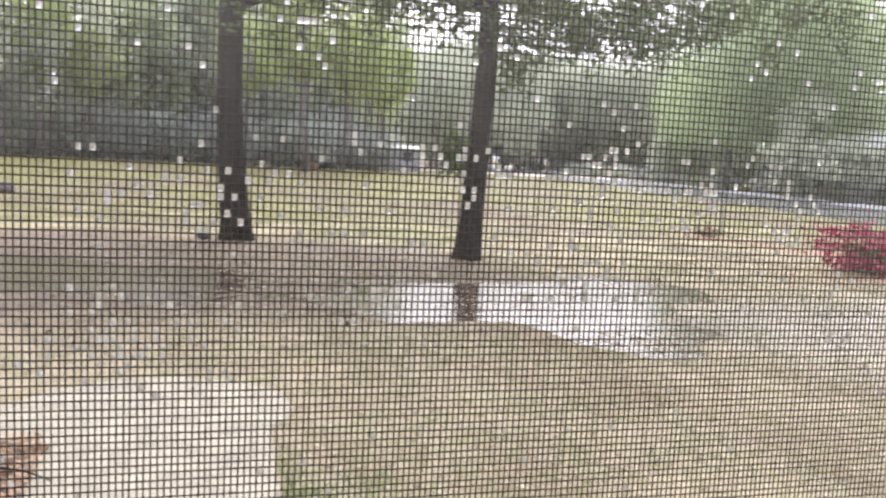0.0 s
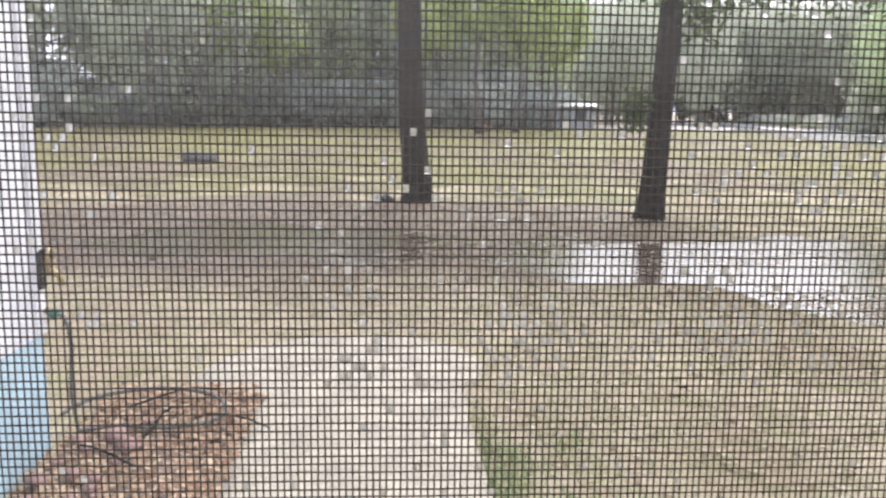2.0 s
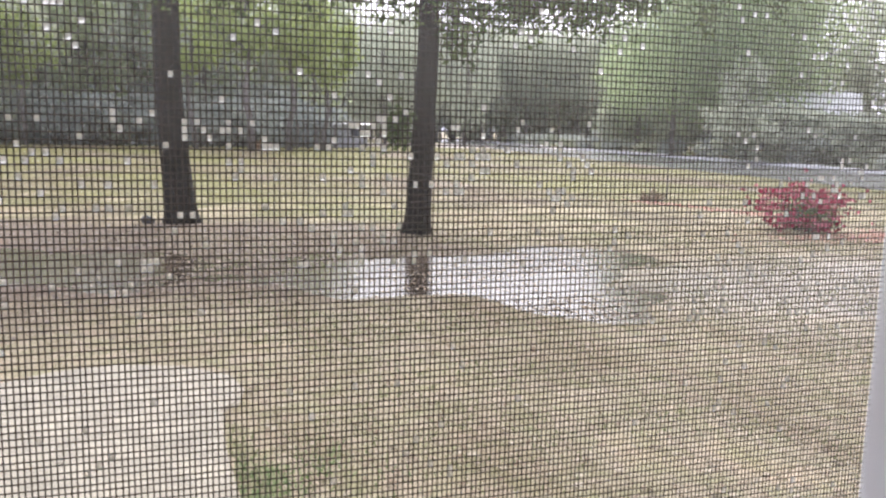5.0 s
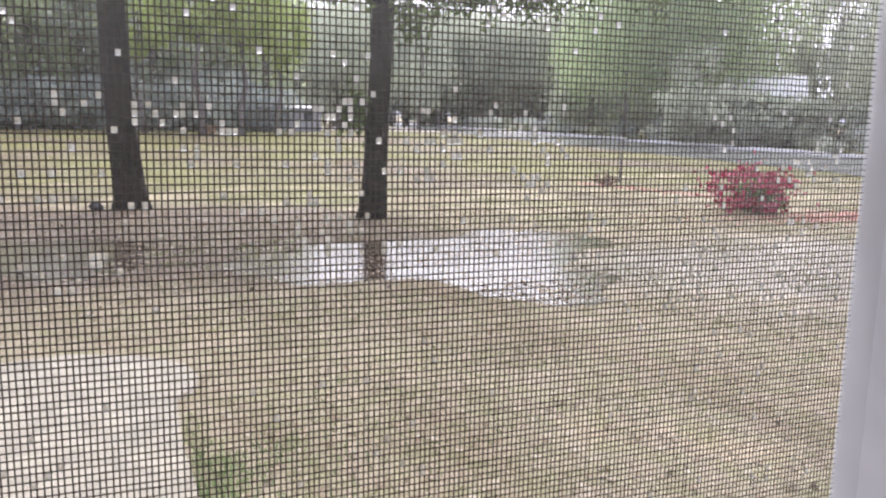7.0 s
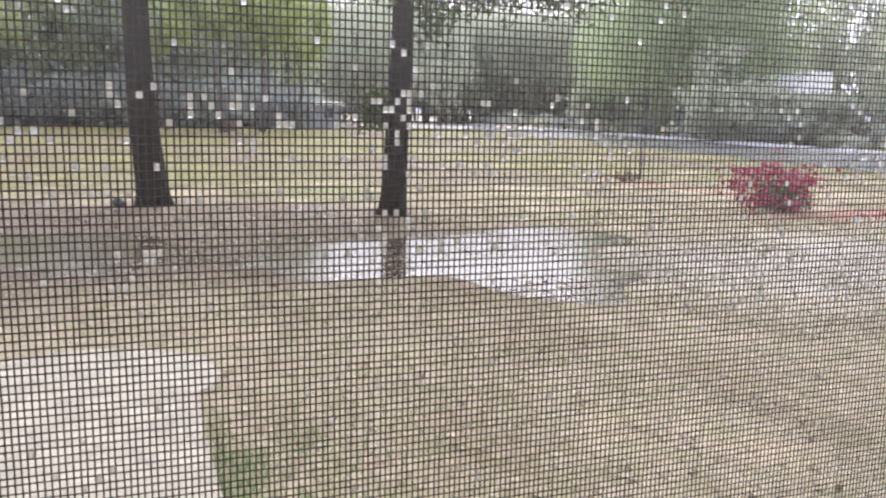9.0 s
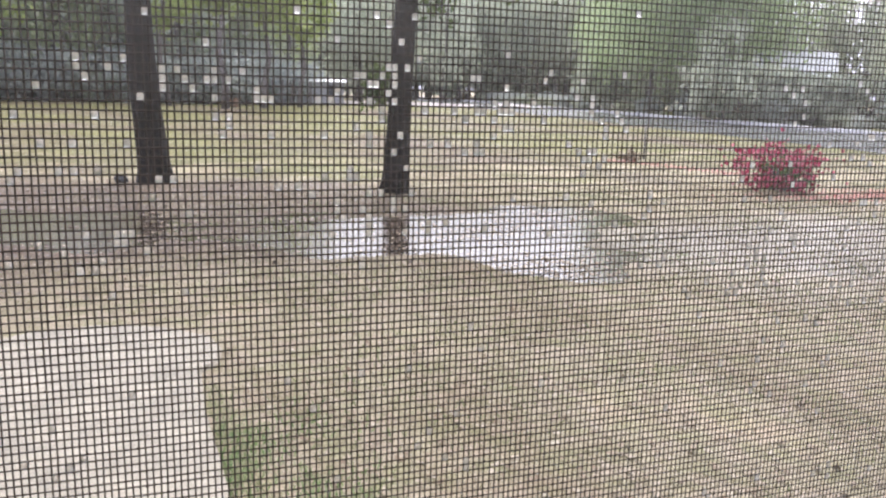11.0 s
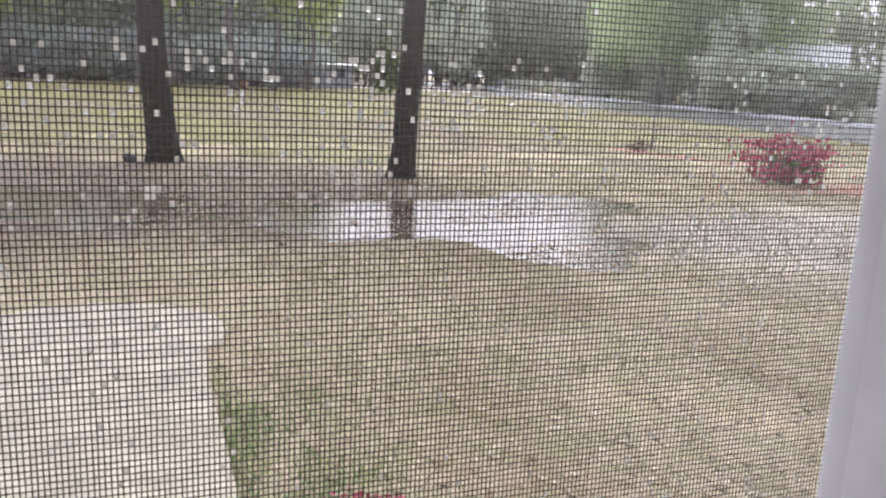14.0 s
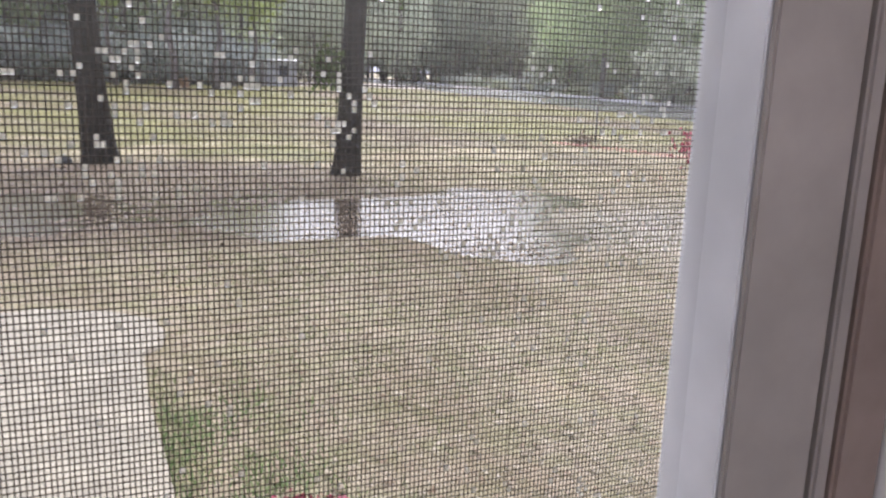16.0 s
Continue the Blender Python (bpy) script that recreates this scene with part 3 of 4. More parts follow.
part("spout", tube([(0.015, 0, 0), (0.06, 0.005, 0.0), (0.085, 0.008, -0.02), (0.09, 0.008, -0.06)], [0.018, 0.016, 0.015, 0.017], 10), BRASS, faucet, smooth=True)
circle = [(0.05, 0.036 * math.cos(w), 0.055 + 0.05 * math.sin(w)) for w in (math.pi * k / 8 for k in range(17))]
part("handle", tube(circle, [0.008] * 17, 6), BRASS, faucet, "oval brass handle", smooth=True)
part("hood", tube([(0.012, 0.0, 0.085), (0.04, 0, 0.088), (0.06, 0, 0.075)], [0.022, 0.02, 0.01], 8), IRON, faucet, smooth=True)


spigot = thing("hose_spigot", "low brass spigot with a green hose connector on the wall", "spigot", Matrix.Translation((WX + 0.012, WY, 0.665)))
part("pipe", tube([(-0.004, 0, 0.012), (0.03, 0, 0.012), (0.042, 0, 0.0)], [0.014, 0.013, 0.012], 8), BRASS, spigot, smooth=True)
part("connector", tube([(0.02, 0, 0.0), (0.034, 0, 0.0), (0.05, 0, 0.0), (0.062, 0, -0.002)], [0.02, 0.024, 0.022, 0.014], 10), grained("teal_plastic", (0.03, 0.12, 0.09), (0.06, 0.2, 0.15), 40, 0.5), spigot, "teal plastic connector", smooth=True)


def hose_line():
    pts = [(WX + 0.05, WY + 0.0, 0.665), (WX + 0.085, WY + 0.0, 0.655), (WX + 0.112, WY + 0.0, 0.6), (WX + 0.118, WY + 0.0, 0.5), (WX + 0.1, WY + 0.01, 0.28), (WX + 0.1, WY + 0.06, 0.08)]
    for k in range(20):
        w = -2.4 + k * 0.3
        r = 0.15 + 0.011 * k
        pts.append((WX + 0.44 + r * 1.3 * math.cos(w), WY + 0.22 + r * 0.75 * math.sin(w), 0.075 + 0.05 * max(0.0, math.sin(w)) + 0.002 * k))
    return pts


bm = tube(hose_line(), [0.011] * 26, 8)
tagged(part("garden_hose", bm, HOSE, smooth=True), "grey-green garden hose looped on the mulch", "hose")

# ---- mulch bed beside the path ----
rng = np.random.default_rng(11)


def on_ground(x, y, lift=0.0):
    return np.array([(a, b, ground_height(a, b) + lift) for a, b in zip(x, y)])


bm = bmesh.new()
bmesh.ops.create_grid(bm, x_segments=24, y_segments=40, size=1)
for v in bm.verts:
    u, w = v.co.x, v.co.y
    x, y = -1.49 + u * 0.42, 2.6 + w * 1.66
    v.co = Vector((x, y, 0.035 * (1 - u ** 4) * (1 - w ** 6) + 0.012 * noise.noise((x * 5, y * 5, 0)) + 0.012))
tagged(part("mulch_bed", bm, grained("damp_mulch_soil", (0.12, 0.08, 0.055), (0.3, 0.21, 0.15), 45, 0.8, 0.8, 0.02), smooth=True), "red-brown bark mulch bed between wall and path", "mulch bed", kind="structure")
n = 6500
x, y = rng.uniform(-1.91, -1.06, n), rng.uniform(0.9, 4.3, n)
y = np.where(x > -1.12, np.minimum(y, 4.1), y)
v, f = leaf_array(np.stack([x, y, 0.05 + rng.uniform(-0.012, 0.02, n)], -1), 0.055, rng, 0.7, 0.35)
tagged(arrays("mulch_chips", v, f, MULCH), "scattered red-brown bark chips and leaves", "mulch", kind="stuff")
for k in range(16):
    s = random.uniform(0.025, 0.06)
    bm = bmesh.new()
    bmesh.ops.create_icosphere(bm, subdivisions=2, radius=s)
    for q in bm.verts:
        q.co *= 1 + 0.35 * noise.noise(q.co * 14 + Vector((k * 3, 0, 0)))
        q.co.z *= 0.6
    rock = part("edging_stone", bm, ROCK, smooth=True)
    rock.location = (WX + 0.15 + random.uniform(-0.03, 0.28), 3.66 - k * 0.055 + random.uniform(-0.05, 0.05), 0.07)
    tagged(rock, "small red-brown stone lying on the mulch", "stone", "stones by the wall")
for k, (x0, y0, w, long) in enumerate(((-1.72, 3.9, 0.5, 0.5), (-1.55, 3.5, 1.2, 0.42), (-1.5, 3.2, 2.6, 0.35), (-1.35, 3.75, -0.4, 0.4))):
    pts = [(x0 + long * s * math.cos(w) + 0.03 * math.sin(5 * s + k), y0 + long * s * math.sin(w), 0.07 + 0.05 * math.sin(s * 3)) for s in (0, 0.25, 0.5, 0.75, 1)]
    tagged(part("twig", tube(pts, [0.007, 0.007, 0.006, 0.005, 0.003], 6, seed=k), BARK, smooth=True), "thin dark fallen twig on the mulch", "twig", "twigs")


# ---- trees ----
def trunk_mesh(name, path, radii, parent, seed, flare=1.0):
    """A trunk with furrowed bark and root flare."""
    sides = 28
    bm = bmesh.new()
    rings = []
    for i, ((x, y, z), r) in enumerate(zip(path, radii)):
        ring_ = []
        for k in range(sides):
            w = 2 * math.pi * k / sides
            lobes = 1 + flare * math.exp(-max(z, 0) / 0.21) * (0.3 + 0.33 * math.sin(3 * w + seed) + 0.2 * math.sin(5 * w + 2 * seed))
            grain = 1 + 0.09 * noise.noise((math.cos(w) * 3.5, math.sin(w) * 3.5, z * 1.1 + seed * 7)) + 0.035 * noise.noise((math.cos(w) * 12, math.sin(w) * 12, z * 2.5))
            ring_.append(bm.verts.new((x + r * lobes * grain * math.cos(w), y + r * lobes * grain * math.sin(w), z)))
        rings.append(ring_)
    for a, b in zip(rings, rings[1:]):
        for k in range(sides):
            bm.faces.new((a[k], a[(k + 1) % sides], b[(k + 1) % sides], b[k]))
    bm.faces.new(rings[-1])
    return part(name, bm, BARK, parent, smooth=True)


def yard_tree(x, y, r, lean, seed, label, twigs, leaf_rows, flare=1.0):
    tree = thing("oak_tree", label, "tree", Matrix.Translation((x, y, 0)), "oaks on the lawn")
    rnd = random.Random(seed)
    zs = [-0.15, -0.02, 0.05, 0.12, 0.2, 0.32, 0.5, 0.8, 1.2, 1.7, 2.3, 3.0, 3.8, 4.8, 6.0, 7.4, 9.0]
    path = [(lean[0] * z + 0.05 * math.sin(z * 0.9 + seed), lean[1] * z, z) for z in zs]
    radii = [r * (1.02 - 0.055 * max(z, 0)) for z in zs]
    trunk_mesh("trunk", path, radii, tree, seed, flare)
    tips = []
    for k in range(twigs):
        z0 = rnd.uniform(3.6, 8.0)
        w = rnd.uniform(0, 2 * math.pi)
        long = rnd.uniform(2.2, 4.2)
        start = Vector((lean[0] * z0, lean[1] * z0, z0))
        pts = [start + Vector((math.cos(w) * long * s, math.sin(w) * long * s, long * (0.45 * s - 0.35 * s * s) + 0.12 * math.sin(6 * s + k))) for s in (0, 0.2, 0.4, 0.6, 0.8, 1)]
        part("limb", tube(pts, [0.1, 0.08, 0.06, 0.045, 0.03, 0.012], 8, rough=0.1, seed=k), BARK, tree, smooth=True)
        tips += pts[2:]
    g = np.random.default_rng(seed)
    base = np.array([tuple(p) for p in tips])
    centres = base[g.integers(0, len(base), 5200)] + g.normal(size=(5200, 3)) * np.array([0.55, 0.55, 0.4])
    extra = []
    for cx, cy, cz, sx, sy, sz, m in leaf_rows:
        knots = g.normal(size=(max(m // 40, 4), 3)) * np.array([sx, sy, sz]) + np.array([cx, cy, cz])
        extra.append(knots[g.integers(0, len(knots), m)] + g.normal(size=(m, 3)) * np.array([0.13, 0.13, 0.16]))
    if extra:
        centres = np.concatenate([centres] + extra)
    v, f = leaf_array(centres, 0.12, g)
    arrays("crown", v, f, LEAF_OAK, tree, "dark green hanging leaves")
    return tree


yard_tree(0.01, 14.0, 0.235, (-0.046, 0.0), 3, "tall oak with wet black bark on leaf litter", 12, [])
oak = yard_tree(3.54, 11.94, 0.185, (0.012, 0.0), 5, "slender oak with wet black bark beside the puddle", 11,
                [(2.6, 0.6, 4.2, 1.7, 1.0, 0.45, 3400), (0.9, -0.3, 3.75, 0.75, 0.5, 0.3, 900), (-0.6, 0.3, 4.05, 0.9, 0.6, 0.32, 1500), (0.25, -0.25, 3.15, 0.22, 0.15, 0.25, 240), (2.2, 0.2, 4.2, 0.7, 0.6, 0.3, 700), (-2.0, 0.5, 4.5, 1.1, 0.7, 0.32, 1500), (4.6, 0.4, 4.4, 1.2, 0.8, 0.4, 1600), (1.9, 0.3, 3.72, 1.4, 0.7, 0.2, 1100)], 0.7)
g = np.random.default_rng(8)
v, f = leaf_array(clump_points(620, 14, 0.35, (0.2, 0.18, 0.3), g) + np.array([3.53 - 0.36, 11.94 - 0.05, 1.6]), 0.09, g)
tagged(arrays("shoots", v, f, LEAF_OAK), "green leafy shoots sprouting from the trunk")
bpy.data.objects["shoots"].parent = oak
bpy.data.objects["shoots"].matrix_parent_inverse = oak.matrix_world.inverted()


# ---- woods round the lawn: a few kinds of tree, each copied ----
def wood_tree(name, label, mat, high, wide, low, seed, leaves=2600, leaf=0.42, group="woods", spread=0.16):
    g = np.random.default_rng(seed)
    tree = thing(name, label, "tree", Matrix.Translation((0, 0, -50)), group)
    pts = [(0.25 * math.sin(k + seed), 0.2 * math.cos(2 * k + seed), high * 0.85 * k / 6) for k in range(7)]
    part("trunk", tube(pts, [0.26, 0.2, 0.18, 0.15, 0.12, 0.08, 0.03], 8, rough=0.12, seed=seed), WOODBARK, tree, smooth=True)
    mid, half = (high + low) / 2, (high - low) / 2
    for k in range(5):
        z0, w = low + (high - low) * (0.1 + 0.14 * k), 2.4 * k + seed
        part("limb", tube([(0, 0, z0), (wide * 0.35 * math.cos(w), wide * 0.35 * math.sin(w), z0 + 0.5), (wide * 0.8 * math.cos(w), wide * 0.8 * math.sin(w), z0 + 1.1)], [0.09, 0.06, 0.02], 6, seed=k), WOODBARK, tree, smooth=True)
    c = clump_points(leaves, 46, spread, (wide, wide, half), g) + np.array([0, 0, mid])
    v, f = leaf_array(c, leaf, g, aspect=0.7)
    arrays("crown", v, f, mat, tree)
    return tree


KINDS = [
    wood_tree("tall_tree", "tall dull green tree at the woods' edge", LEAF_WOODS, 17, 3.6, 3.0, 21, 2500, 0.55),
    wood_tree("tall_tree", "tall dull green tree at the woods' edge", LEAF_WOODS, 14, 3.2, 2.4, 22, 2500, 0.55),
    wood_tree("pale_tree", "haze-pale green tree deep in the woods", LEAF_FAR, 16, 4.2, 2.2, 23, 2500),
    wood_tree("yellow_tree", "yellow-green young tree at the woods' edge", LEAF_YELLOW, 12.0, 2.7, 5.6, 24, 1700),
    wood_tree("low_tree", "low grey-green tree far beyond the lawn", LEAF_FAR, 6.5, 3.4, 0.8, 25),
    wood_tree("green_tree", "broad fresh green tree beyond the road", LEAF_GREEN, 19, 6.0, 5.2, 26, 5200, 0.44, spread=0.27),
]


def bush(name, label, mat, wide, high, seed, leaves=1700, leaf=0.31, group="brush"):
    g = np.random.default_rng(seed)
    b = thing(name, label, "bush", Matrix.Translation((0, 0, -50)), group)
    bm = bmesh.new()
    rnd = random.Random(seed)
    for k in range(7):
        w = 0.9 * k
        tube([(0.1 * math.cos(w), 0.1 * math.sin(w), -0.05), (wide * 0.3 * math.cos(w), wide * 0.3 * math.sin(w), high * 0.4), (wide * 0.6 * math.cos(w), wide * 0.6 * math.sin(w), high * rnd.uniform(0.7, 0.95))], [0.03 * high, 0.02 * high, 0.006 * high], 5, bm)
    part("branchwork", bm, WOODBARK, b)
    c = clump_points(leaves, 30, 0.2, (wide, wide, high * 0.5), g) + np.array([0, 0, high * 0.52])
    c[:, 2] = np.maximum(c[:, 2], 0.03)
    v, f = leaf_array(c, leaf, g, aspect=0.7)
    arrays("foliage", v, f, mat, b)
    return b


BUSHES = [bush("undergrowth_bush", "haze-pale grey undergrowth at the woods' edge", LEAF_BRUSH, 2.6, 3.6, 31), bush("undergrowth_bush", "haze-pale grey undergrowth at the woods' edge", LEAF_BRUSH, 2.2, 2.6, 32), bush("undergrowth_bush", "dull green undergrowth at the woods' edge", LEAF_FAR, 2.4, 2.2, 33)]


def put(kind, x, y, s=1.0, turn=None):
    return copy_thing(kind, Matrix.Translation((x, y, 0)) @ pose(0, 0, 0, 0, 0, random.uniform(0, 360) if turn is None else turn) @ Matrix.Scale(s, 4))


random.seed(14)
# woods to the left and ahead, along the far side of the lawn
for k in range(30):
    u = (k + random.uniform(0, 0.9)) / 30
    x = -46 + 58 * u
    y = 44 + 24 * min(u * 1.6, 1.0)
    put(BUSHES[random.choice((0, 0, 1, 2))], x, y + random.uniform(-0.6, 1.5), random.uniform(0.8, 1.25))
for k in range(40):
    u = (k + random.uniform(0, 1)) / 40
    x, y = -52 + 66 * u, 48 + 24 * min(u * 1.5, 1.0)
    if x < -9:
        put(KINDS[2 if k % 3 else 0], x, y + random.uniform(1, 16), random.uniform(0.9, 1.15))
    else:
        put(KINDS[random.choice((0, 1, 1, 2, 0))], x, y + random.uniform(0, 14), random.uniform(0.85, 1.2))
    put(BUSHES[random.choice((0, 1, 2))], x, y + random.uniform(4, 9), random.uniform(1.3, 1.8))
for x, y, s in ((-14.5, 60.0, 1.0), (-17.0, 57.0, 0.95), (-12.0, 66.0, 1.05)):
    put(KINDS[2], x, y, s)
# yellow-green trees nearer the lawn
for x, y, s in ((-12.5, 62.0, 0.95), (5.0, 55.0, 1.05), (8.2, 58.0, 1.0), (1.6, 60.0, 0.9), (-9.6, 64.0, 0.8), (11.4, 62.0, 0.85)):
    put(KINDS[3], x, y, s)
# haze-pale woods beyond the gap, then along the far side of the road
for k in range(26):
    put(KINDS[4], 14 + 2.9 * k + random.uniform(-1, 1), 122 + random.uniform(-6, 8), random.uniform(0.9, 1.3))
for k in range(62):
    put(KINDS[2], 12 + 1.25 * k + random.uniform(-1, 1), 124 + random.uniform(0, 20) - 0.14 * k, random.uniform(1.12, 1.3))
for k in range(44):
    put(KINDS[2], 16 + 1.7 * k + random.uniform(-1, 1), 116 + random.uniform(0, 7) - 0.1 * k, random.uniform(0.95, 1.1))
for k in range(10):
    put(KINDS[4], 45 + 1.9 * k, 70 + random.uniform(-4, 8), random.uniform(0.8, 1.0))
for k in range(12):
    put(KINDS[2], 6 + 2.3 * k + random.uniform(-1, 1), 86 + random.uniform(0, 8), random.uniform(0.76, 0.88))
for k in range(34):
    y = 20 + 3.2 * k
    x = 30.0 + 0.155 * y
    put(BUSHES[k % 3], x + random.uniform(0, 2.0), y, random.uniform(0.3, 0.5))
    if k % 4 == 0:
        put(BUSHES[(k + 1) % 3], x + random.uniform(4, 7), y, random.uniform(0.6, 0.8))
for x, y, s in ((38.6, 57.0, 0.62), (41.5, 61.0, 0.9), (40.6, 52.0, 0.7), (43.6, 55.0, 0.95), (45.0, 72.0, 0.6), (50.0, 82.0, 0.6), (48.5, 60.0, 1.0), (43.5, 49.5, 0.75), (52.0, 70.0, 1.0)):
    put(KINDS[5], x, y, s)
for x, y, s in ((42, 30, 0.7), (47, 36, 0.8), (40, 24, 0.65), (52, 44, 0.9), (55, 30, 0.8), (60, 40, 1.0), (46, 18, 0.8), (66, 52, 1.0), (56, 52, 0.9), (62, 60, 1.0)):
    put(KINDS[2], x, y, s)


# ---- houses beyond ----
def far_house(x, y, turn, wide, deep, z0, z1, label):
    h = thing("far_house", label, "house", Matrix.Translation((x, y, 0)) @ pose(0, 0, 0, 0, 0, turn))
    part("wall", box(-wide / 2, wide / 2, 0, deep, -0.1, z0), FARWALL, h)
    bm = bmesh.new()
    a = [bm.verts.new(p) for p in ((-wide / 2 - 0.4, -0.4, z0), (wide / 2 + 0.4, -0.4, z0), (wide / 2 + 0.4, deep / 2, z1), (-wide / 2 - 0.4, deep / 2, z1), (-wide / 2 - 0.4, deep + 0.4, z0), (wide / 2 + 0.4, deep + 0.4, z0))]
    for q in ((0, 1, 2, 3), (3, 2, 5, 4), (0, 3, 4), (1, 5, 2), (0, 4, 5, 1)):
        bm.faces.new([a[i] for i in q])
    part("roof", bm, ROOFING, h, "pale wet metal roof")
    for k in range(int(wide / 2.2)):
        xx = -wide / 2 + 1.1 + 2.2 * k
        part("window", box(xx - 0.4, xx + 0.4, -0.03, 0.02, 0.9, min(2.0, z0 - 0.3)), GLASSY, h, "dark window")
    return h


far_house(11.2, 71.0, -4, 11.0, 5.0, 2.0, 2.3, "low white shed wall beyond the lawn")
far_house(43.2, 46.4, -43, 5.0, 6.0, 2.9, 5.0, "white house with pale metal roof behind trees")
for k in range(6):
    post_ = part("shed_post", box(-0.1, 0.1, -0.1, 0.1, -0.05, 2.0, 0.01), OLDWOOD)
    post_.location = (9.2 + 0.75 * k, 66.5, 0)
    tagged(post_, "dark wooden post before the white shed", "post", "posts by the shed")

for x, y, s in ((34.6, 43.0, 0.42), (43.5, 36.0, 0.55), (50.0, 53.0, 0.85), (54.5, 50.0, 0.85), (47.5, 55.0, 0.8), (58.0, 46.0, 0.8)):
    put(KINDS[2], x, y, s)
for x, y, s in ((42.6, 36.6, 0.5),):
    put(KINDS[2], x, y, s)

for x, y, s in ((38.0, 41.2, 1.5), (39.4, 40.0, 1.35), (41.0, 38.4, 1.4), (36.4, 42.6, 1.7)):
    put(BUSHES[2], x, y, s)

# ---- small things on the lawn ----
bm = tube([(-0.48, 0, 0.14), (-0.2, 0.02, 0.16), (0.15, 0, 0.15), (0.48, -0.02, 0.15)], [0.15, 0.16, 0.155, 0.14], 14, rough=0.06)
log = part("log", bm, OLDWOOD, smooth=True)
log.location = (-5.95, 23.4, 0)
tagged(log, "short grey log lying on the far grass", "log")

post = part("stake", tube([(0, 0, -0.1), (0.01, 0, 0.45), (0.0, 0.01, 0.85)], [0.028, 0.024, 0.02], 8, rough=0.05), OLDWOOD, smooth=True)
post.location = (11.7, 17.4, 0)
tagged(post, "thin grey wooden stake standing in the grass", "stake")
sap = bush("leafy_sprig", "small rusty sprig on the lawn beside the stake", LEAF_DEAD, 0.25, 0.28, 40, 120, 0.1, "sprigs")
sap.matrix_world = Matrix.Translation((10.95, 16.9, 0))

azalea = bush("red_shrub", "low crimson-leaved shrub with a dark core on the lawn", LEAF_RED, 0.8, 0.82, 41, 1150, 0.1, "shrubs")
g = np.random.default_rng(43)
v, f = leaf_array(clump_points(420, 12, 0.25, (0.5, 0.5, 0.26), g) + np.array([0.16, 0.0, 0.3]), 0.11, g)
arrays("inner_foliage", v, f, LEAF_OAK, azalea, "dark green leaves under the crimson ones")
azalea.matrix_world = Matrix.Translation((10.3, 11.2, 0))
low = bush("red_shrub", "small reddish plant near the house wall", LEAF_RED, 0.24, 0.12, 42, 420, 0.04, "shrubs")
low.matrix_world = Matrix.Translation((0.42, 2.26, 0)) @ Matrix.Scale(0.85, 4)

# crimson petals fallen round the shrub and in a line across the lawn
g = np.random.default_rng(44)
t = g.uniform(0, 1, 700)
x = np.concatenate([g.normal(11.2, 1.1, 900), 10.5 + 1.2 * t + g.normal(size=700) * 0.18])
y = np.concatenate([g.normal(10.2, 0.35, 900), 17.2 - 4.2 * t + g.normal(size=700) * 0.25])
v, f = leaf_array(on_ground(x, y, 0.02), 0.07, g, 0.85, 0.7)
tagged(arrays("fallen_petals", v, f, leafy("faded_petal", (0.36, 0.1, 0.08), (0.5, 0.2, 0.16), (0.6, 0.32, 0.26), 0.6, 0.2)), "faded red petals fallen on the lawn", "petals", kind="stuff")

# dead leaves and grass over the lawn
n = 10000
x, y = rng.uniform(-1.5, 11, n), 1.5 + 11.5 * rng.uniform(0, 1, n) ** 1.7
keep = (x > 0.2) | (y > 5.6)
x, y = x[keep], y[keep]
z = on_ground(x, y, 0.012)
z = z[z[:, 2] > WATER_Z + 0.006]
v, f = leaf_array(z, 0.05, rng, 0.85, 0.6)
tagged(arrays("fallen_leaves", v, f, LEAF_DEAD), "pale and brown fallen leaves on the lawn", "leaves", kind="stuff")


def blades(name, count, x0, x1, y0, y1, high, mat, label, seed, patch):
    g = np.random.default_rng(seed)
    x, y = g.uniform(x0, x1, count), y0 + (y1 - y0) * g.uniform(0, 1, count) ** 1.4
    ok = np.array([not (-1.55 < a < 0.3 and b < 5.5) and not (a < -1.0 and b < 4.4) and noise.noise((a * 1.3, b * 1.3, patch)) > -0.05 * (1 - b / 20) - (0.25 if patch < 1 else -0.12) for a, b in zip(x, y)])
    c = on_ground(x[ok], y[ok], -0.004)
    c = c[c[:, 2] > WATER_Z - 0.01]
    m = len(c)
    w = g.uniform(0, 2 * np.pi, m)
    side = np.stack([np.cos(w), np.sin(w), np.zeros(m)], -1) * 0.0035 * (1 + c[:, 1:2] * 0.12)
    tip = c + np.stack([g.normal(size=m) * 0.5, g.normal(size=m) * 0.5, g.uniform(0.35, 1.1, m)], -1) * high
    v = np.stack([c - side, c + side, tip], 1).reshape(-1, 3)
    tagged(arrays(name, v, np.arange(3 * m).reshape(m, 3), mat), label, "grass", kind="stuff")


blades("dry_grass", 70000, -1.5, 10.5, 1.4, 12.5, 0.035, BLADES, "short wet straw-coloured grass", 51, 0.5)
blades("green_grass", 30000, 0.1, 10.5, 1.4, 11.5, 0.045, TUFTS, "short wet green grass tufts", 52, 6.5)
# dark wet leaf litter under the oaks
n = 7000
x, y = rng.normal(-1.6, 3.2, n), rng.normal(10.9, 2.0, n)
keep = (y > 6.2) & (y < 14.6) & (x > -7.5) & (x < 3.6)
z = on_ground(x[keep], y[keep], 0.008)
z = z[z[:, 2] > WATER_Z + 0.002]
v, f = leaf_array(z, 0.075, rng, 0.85, 0.6)
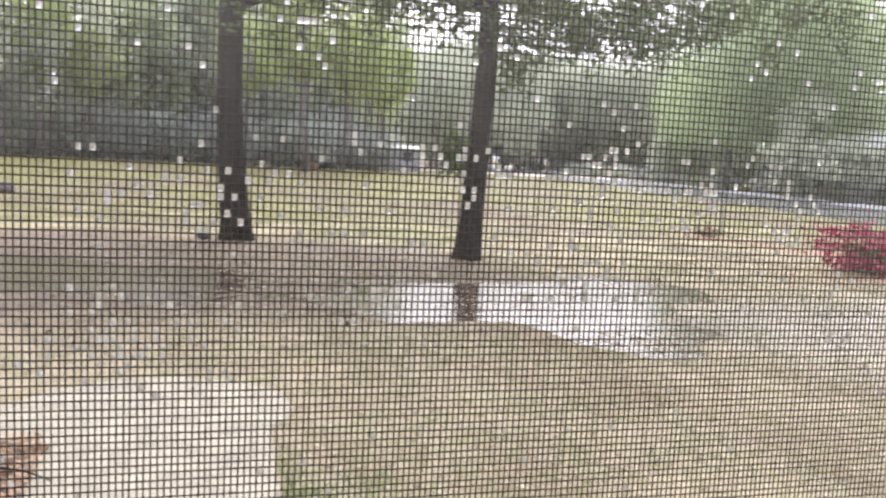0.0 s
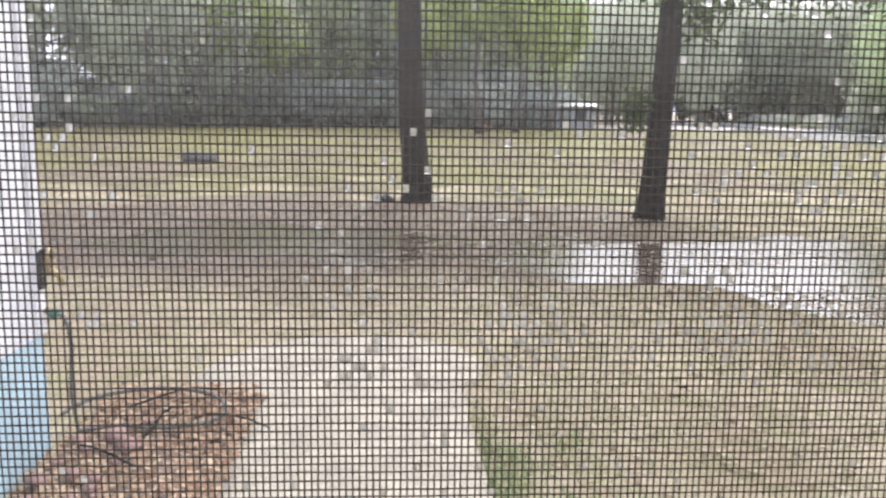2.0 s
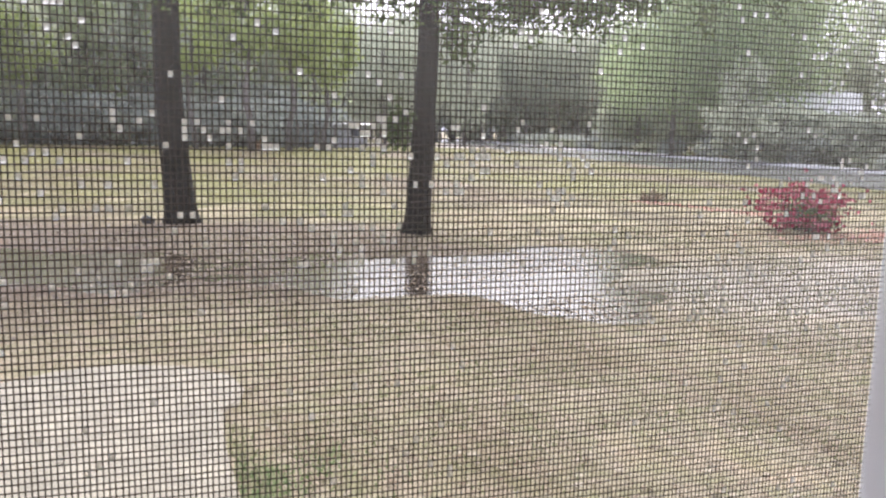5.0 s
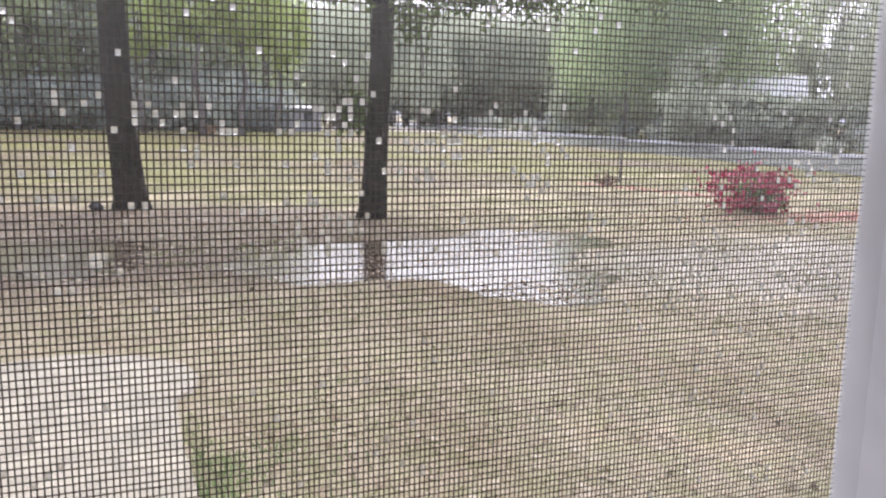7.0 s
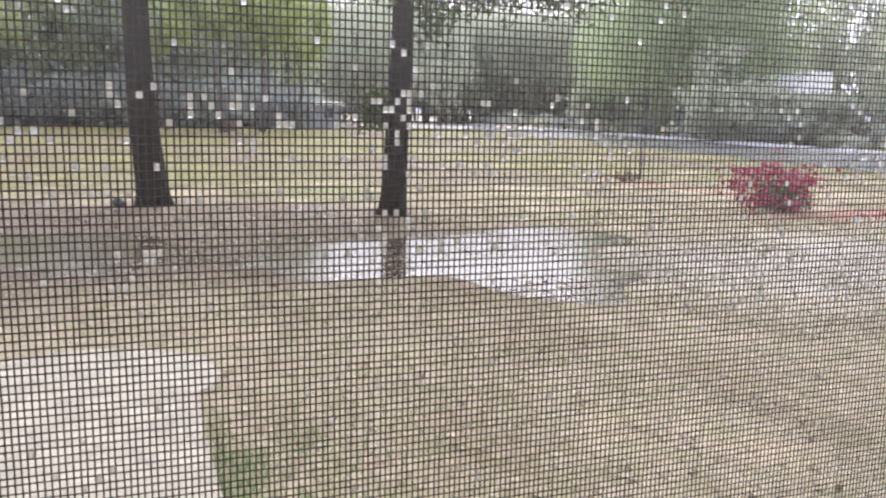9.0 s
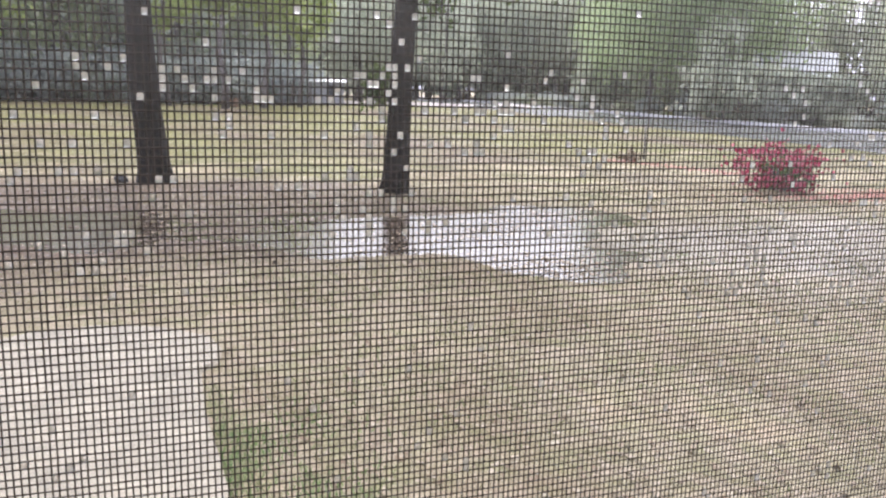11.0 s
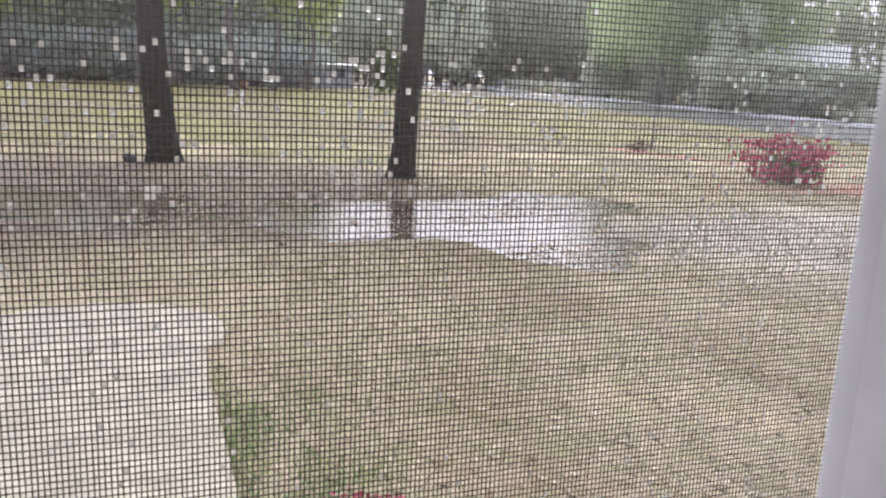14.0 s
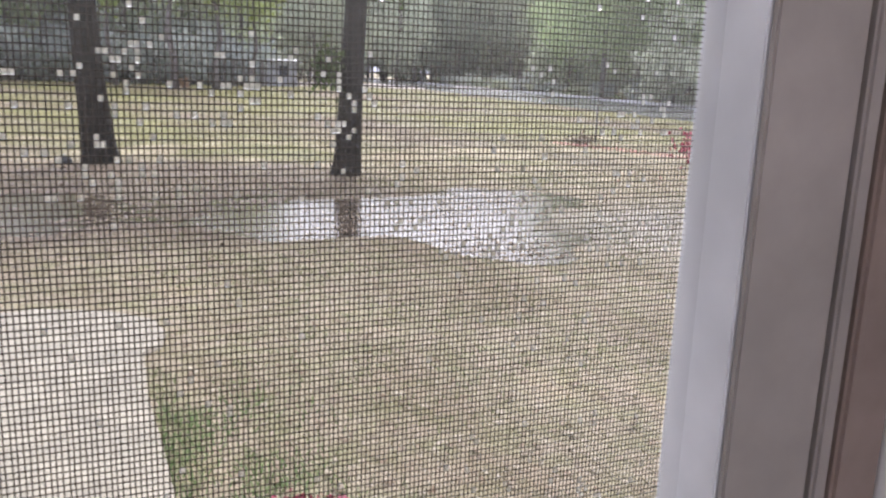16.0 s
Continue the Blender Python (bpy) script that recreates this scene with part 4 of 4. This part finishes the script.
tagged(arrays("leaf_litter", v, f, leafy("wet_brown_leaf", (0.085, 0.06, 0.042), (0.15, 0.112, 0.08), (0.25, 0.195, 0.145), 0.5, 0.0)), "wet brown leaf litter under the oaks", "leaves", kind="stuff")

# lush grass along the path's edge
g = np.random.default_rng(57)
m = 620
c = on_ground(0.055 + np.abs(g.normal(size=m)) * 0.08, 1.5 + 2.6 * g.uniform(0, 1, m) ** 1.5, -0.004)
w = g.uniform(0, 2 * np.pi, m)
side = np.stack([np.cos(w), np.sin(w), np.zeros(m)], -1) * 0.004
tip = c + np.stack([g.normal(size=m) * 0.5, g.normal(size=m) * 0.5, g.uniform(0.4, 1.2, m)], -1) * 0.06
tagged(arrays("path_edge_grass", np.stack([c - side, c + side, tip], 1).reshape(-1, 3), np.arange(3 * m).reshape(m, 3), TUFTS), "bright green grass along the path edge", "grass", kind="stuff")

g = np.random.default_rng(58)
m = 1500
knot = np.stack([0.08 + np.abs(g.normal(size=60)) * 0.26, 1.9 + 1.7 * g.uniform(0, 1, 60)], -1)[g.integers(0, 60, m)]
c = on_ground(np.maximum(knot[:, 0] + g.normal(size=m) * 0.07, 0.06), knot[:, 1] + g.normal(size=m) * 0.1, -0.004)
w = g.uniform(0, 2 * np.pi, m)
side = np.stack([np.cos(w), np.sin(w), np.zeros(m)], -1) * 0.004
tip = c + np.stack([g.normal(size=m) * 0.5, g.normal(size=m) * 0.5, g.uniform(0.4, 1.2, m)], -1) * 0.06
tagged(arrays("fresh_grass", np.stack([c - side, c + side, tip], 1).reshape(-1, 3), np.arange(3 * m).reshape(m, 3), leafy("fresh_blade", (0.12, 0.2, 0.07), (0.19, 0.29, 0.1), (0.29, 0.39, 0.17), 0.5, 0.4)), "vivid green clumps of grass beside the path", "grass", kind="stuff")

# bits of leaf afloat on the puddle
n = 900
t = rng.uniform(0, 1, n)
z = np.stack([2.2 + 3.4 * t + rng.normal(size=n) * 0.5, 7.9 + 1.9 * t + rng.normal(size=n) * 0.55, np.full(n, WATER_Z + 0.006)], -1)
edge = np.stack([3.5 + rng.normal(size=420) * 0.45, 6.5 + rng.normal(size=420) * 0.35, np.full(420, WATER_Z + 0.006)], -1)
v, f = leaf_array(np.concatenate([z, edge]), 0.05, rng, 0.92, 0.6)
tagged(arrays("floating_leaves", v, f, LEAF_DEAD), "brown leaves afloat on the puddle", "leaves", kind="stuff")

# a dark stone by the oak, and a rusty bush far off
bm = bmesh.new()
bmesh.ops.create_icosphere(bm, subdivisions=3, radius=0.11)
for q in bm.verts:
    q.co *= 1 + 0.3 * noise.noise(q.co * 9)
    q.co.z = q.co.z * 0.75 + 0.06
stone = part("stone", bm, IRON, smooth=True)
stone.location = (-0.52, 13.85, 0)
tagged(stone, "dark wet stone lying near the oak's foot", "stone")
rusty = bush("rusty_bush", "small rust-coloured bush before the woods", MULCH, 0.35, 0.7, 45, 260, 0.16, "rusty bushes")
rusty.matrix_world = Matrix.Translation((6.0, 58.0, 0))
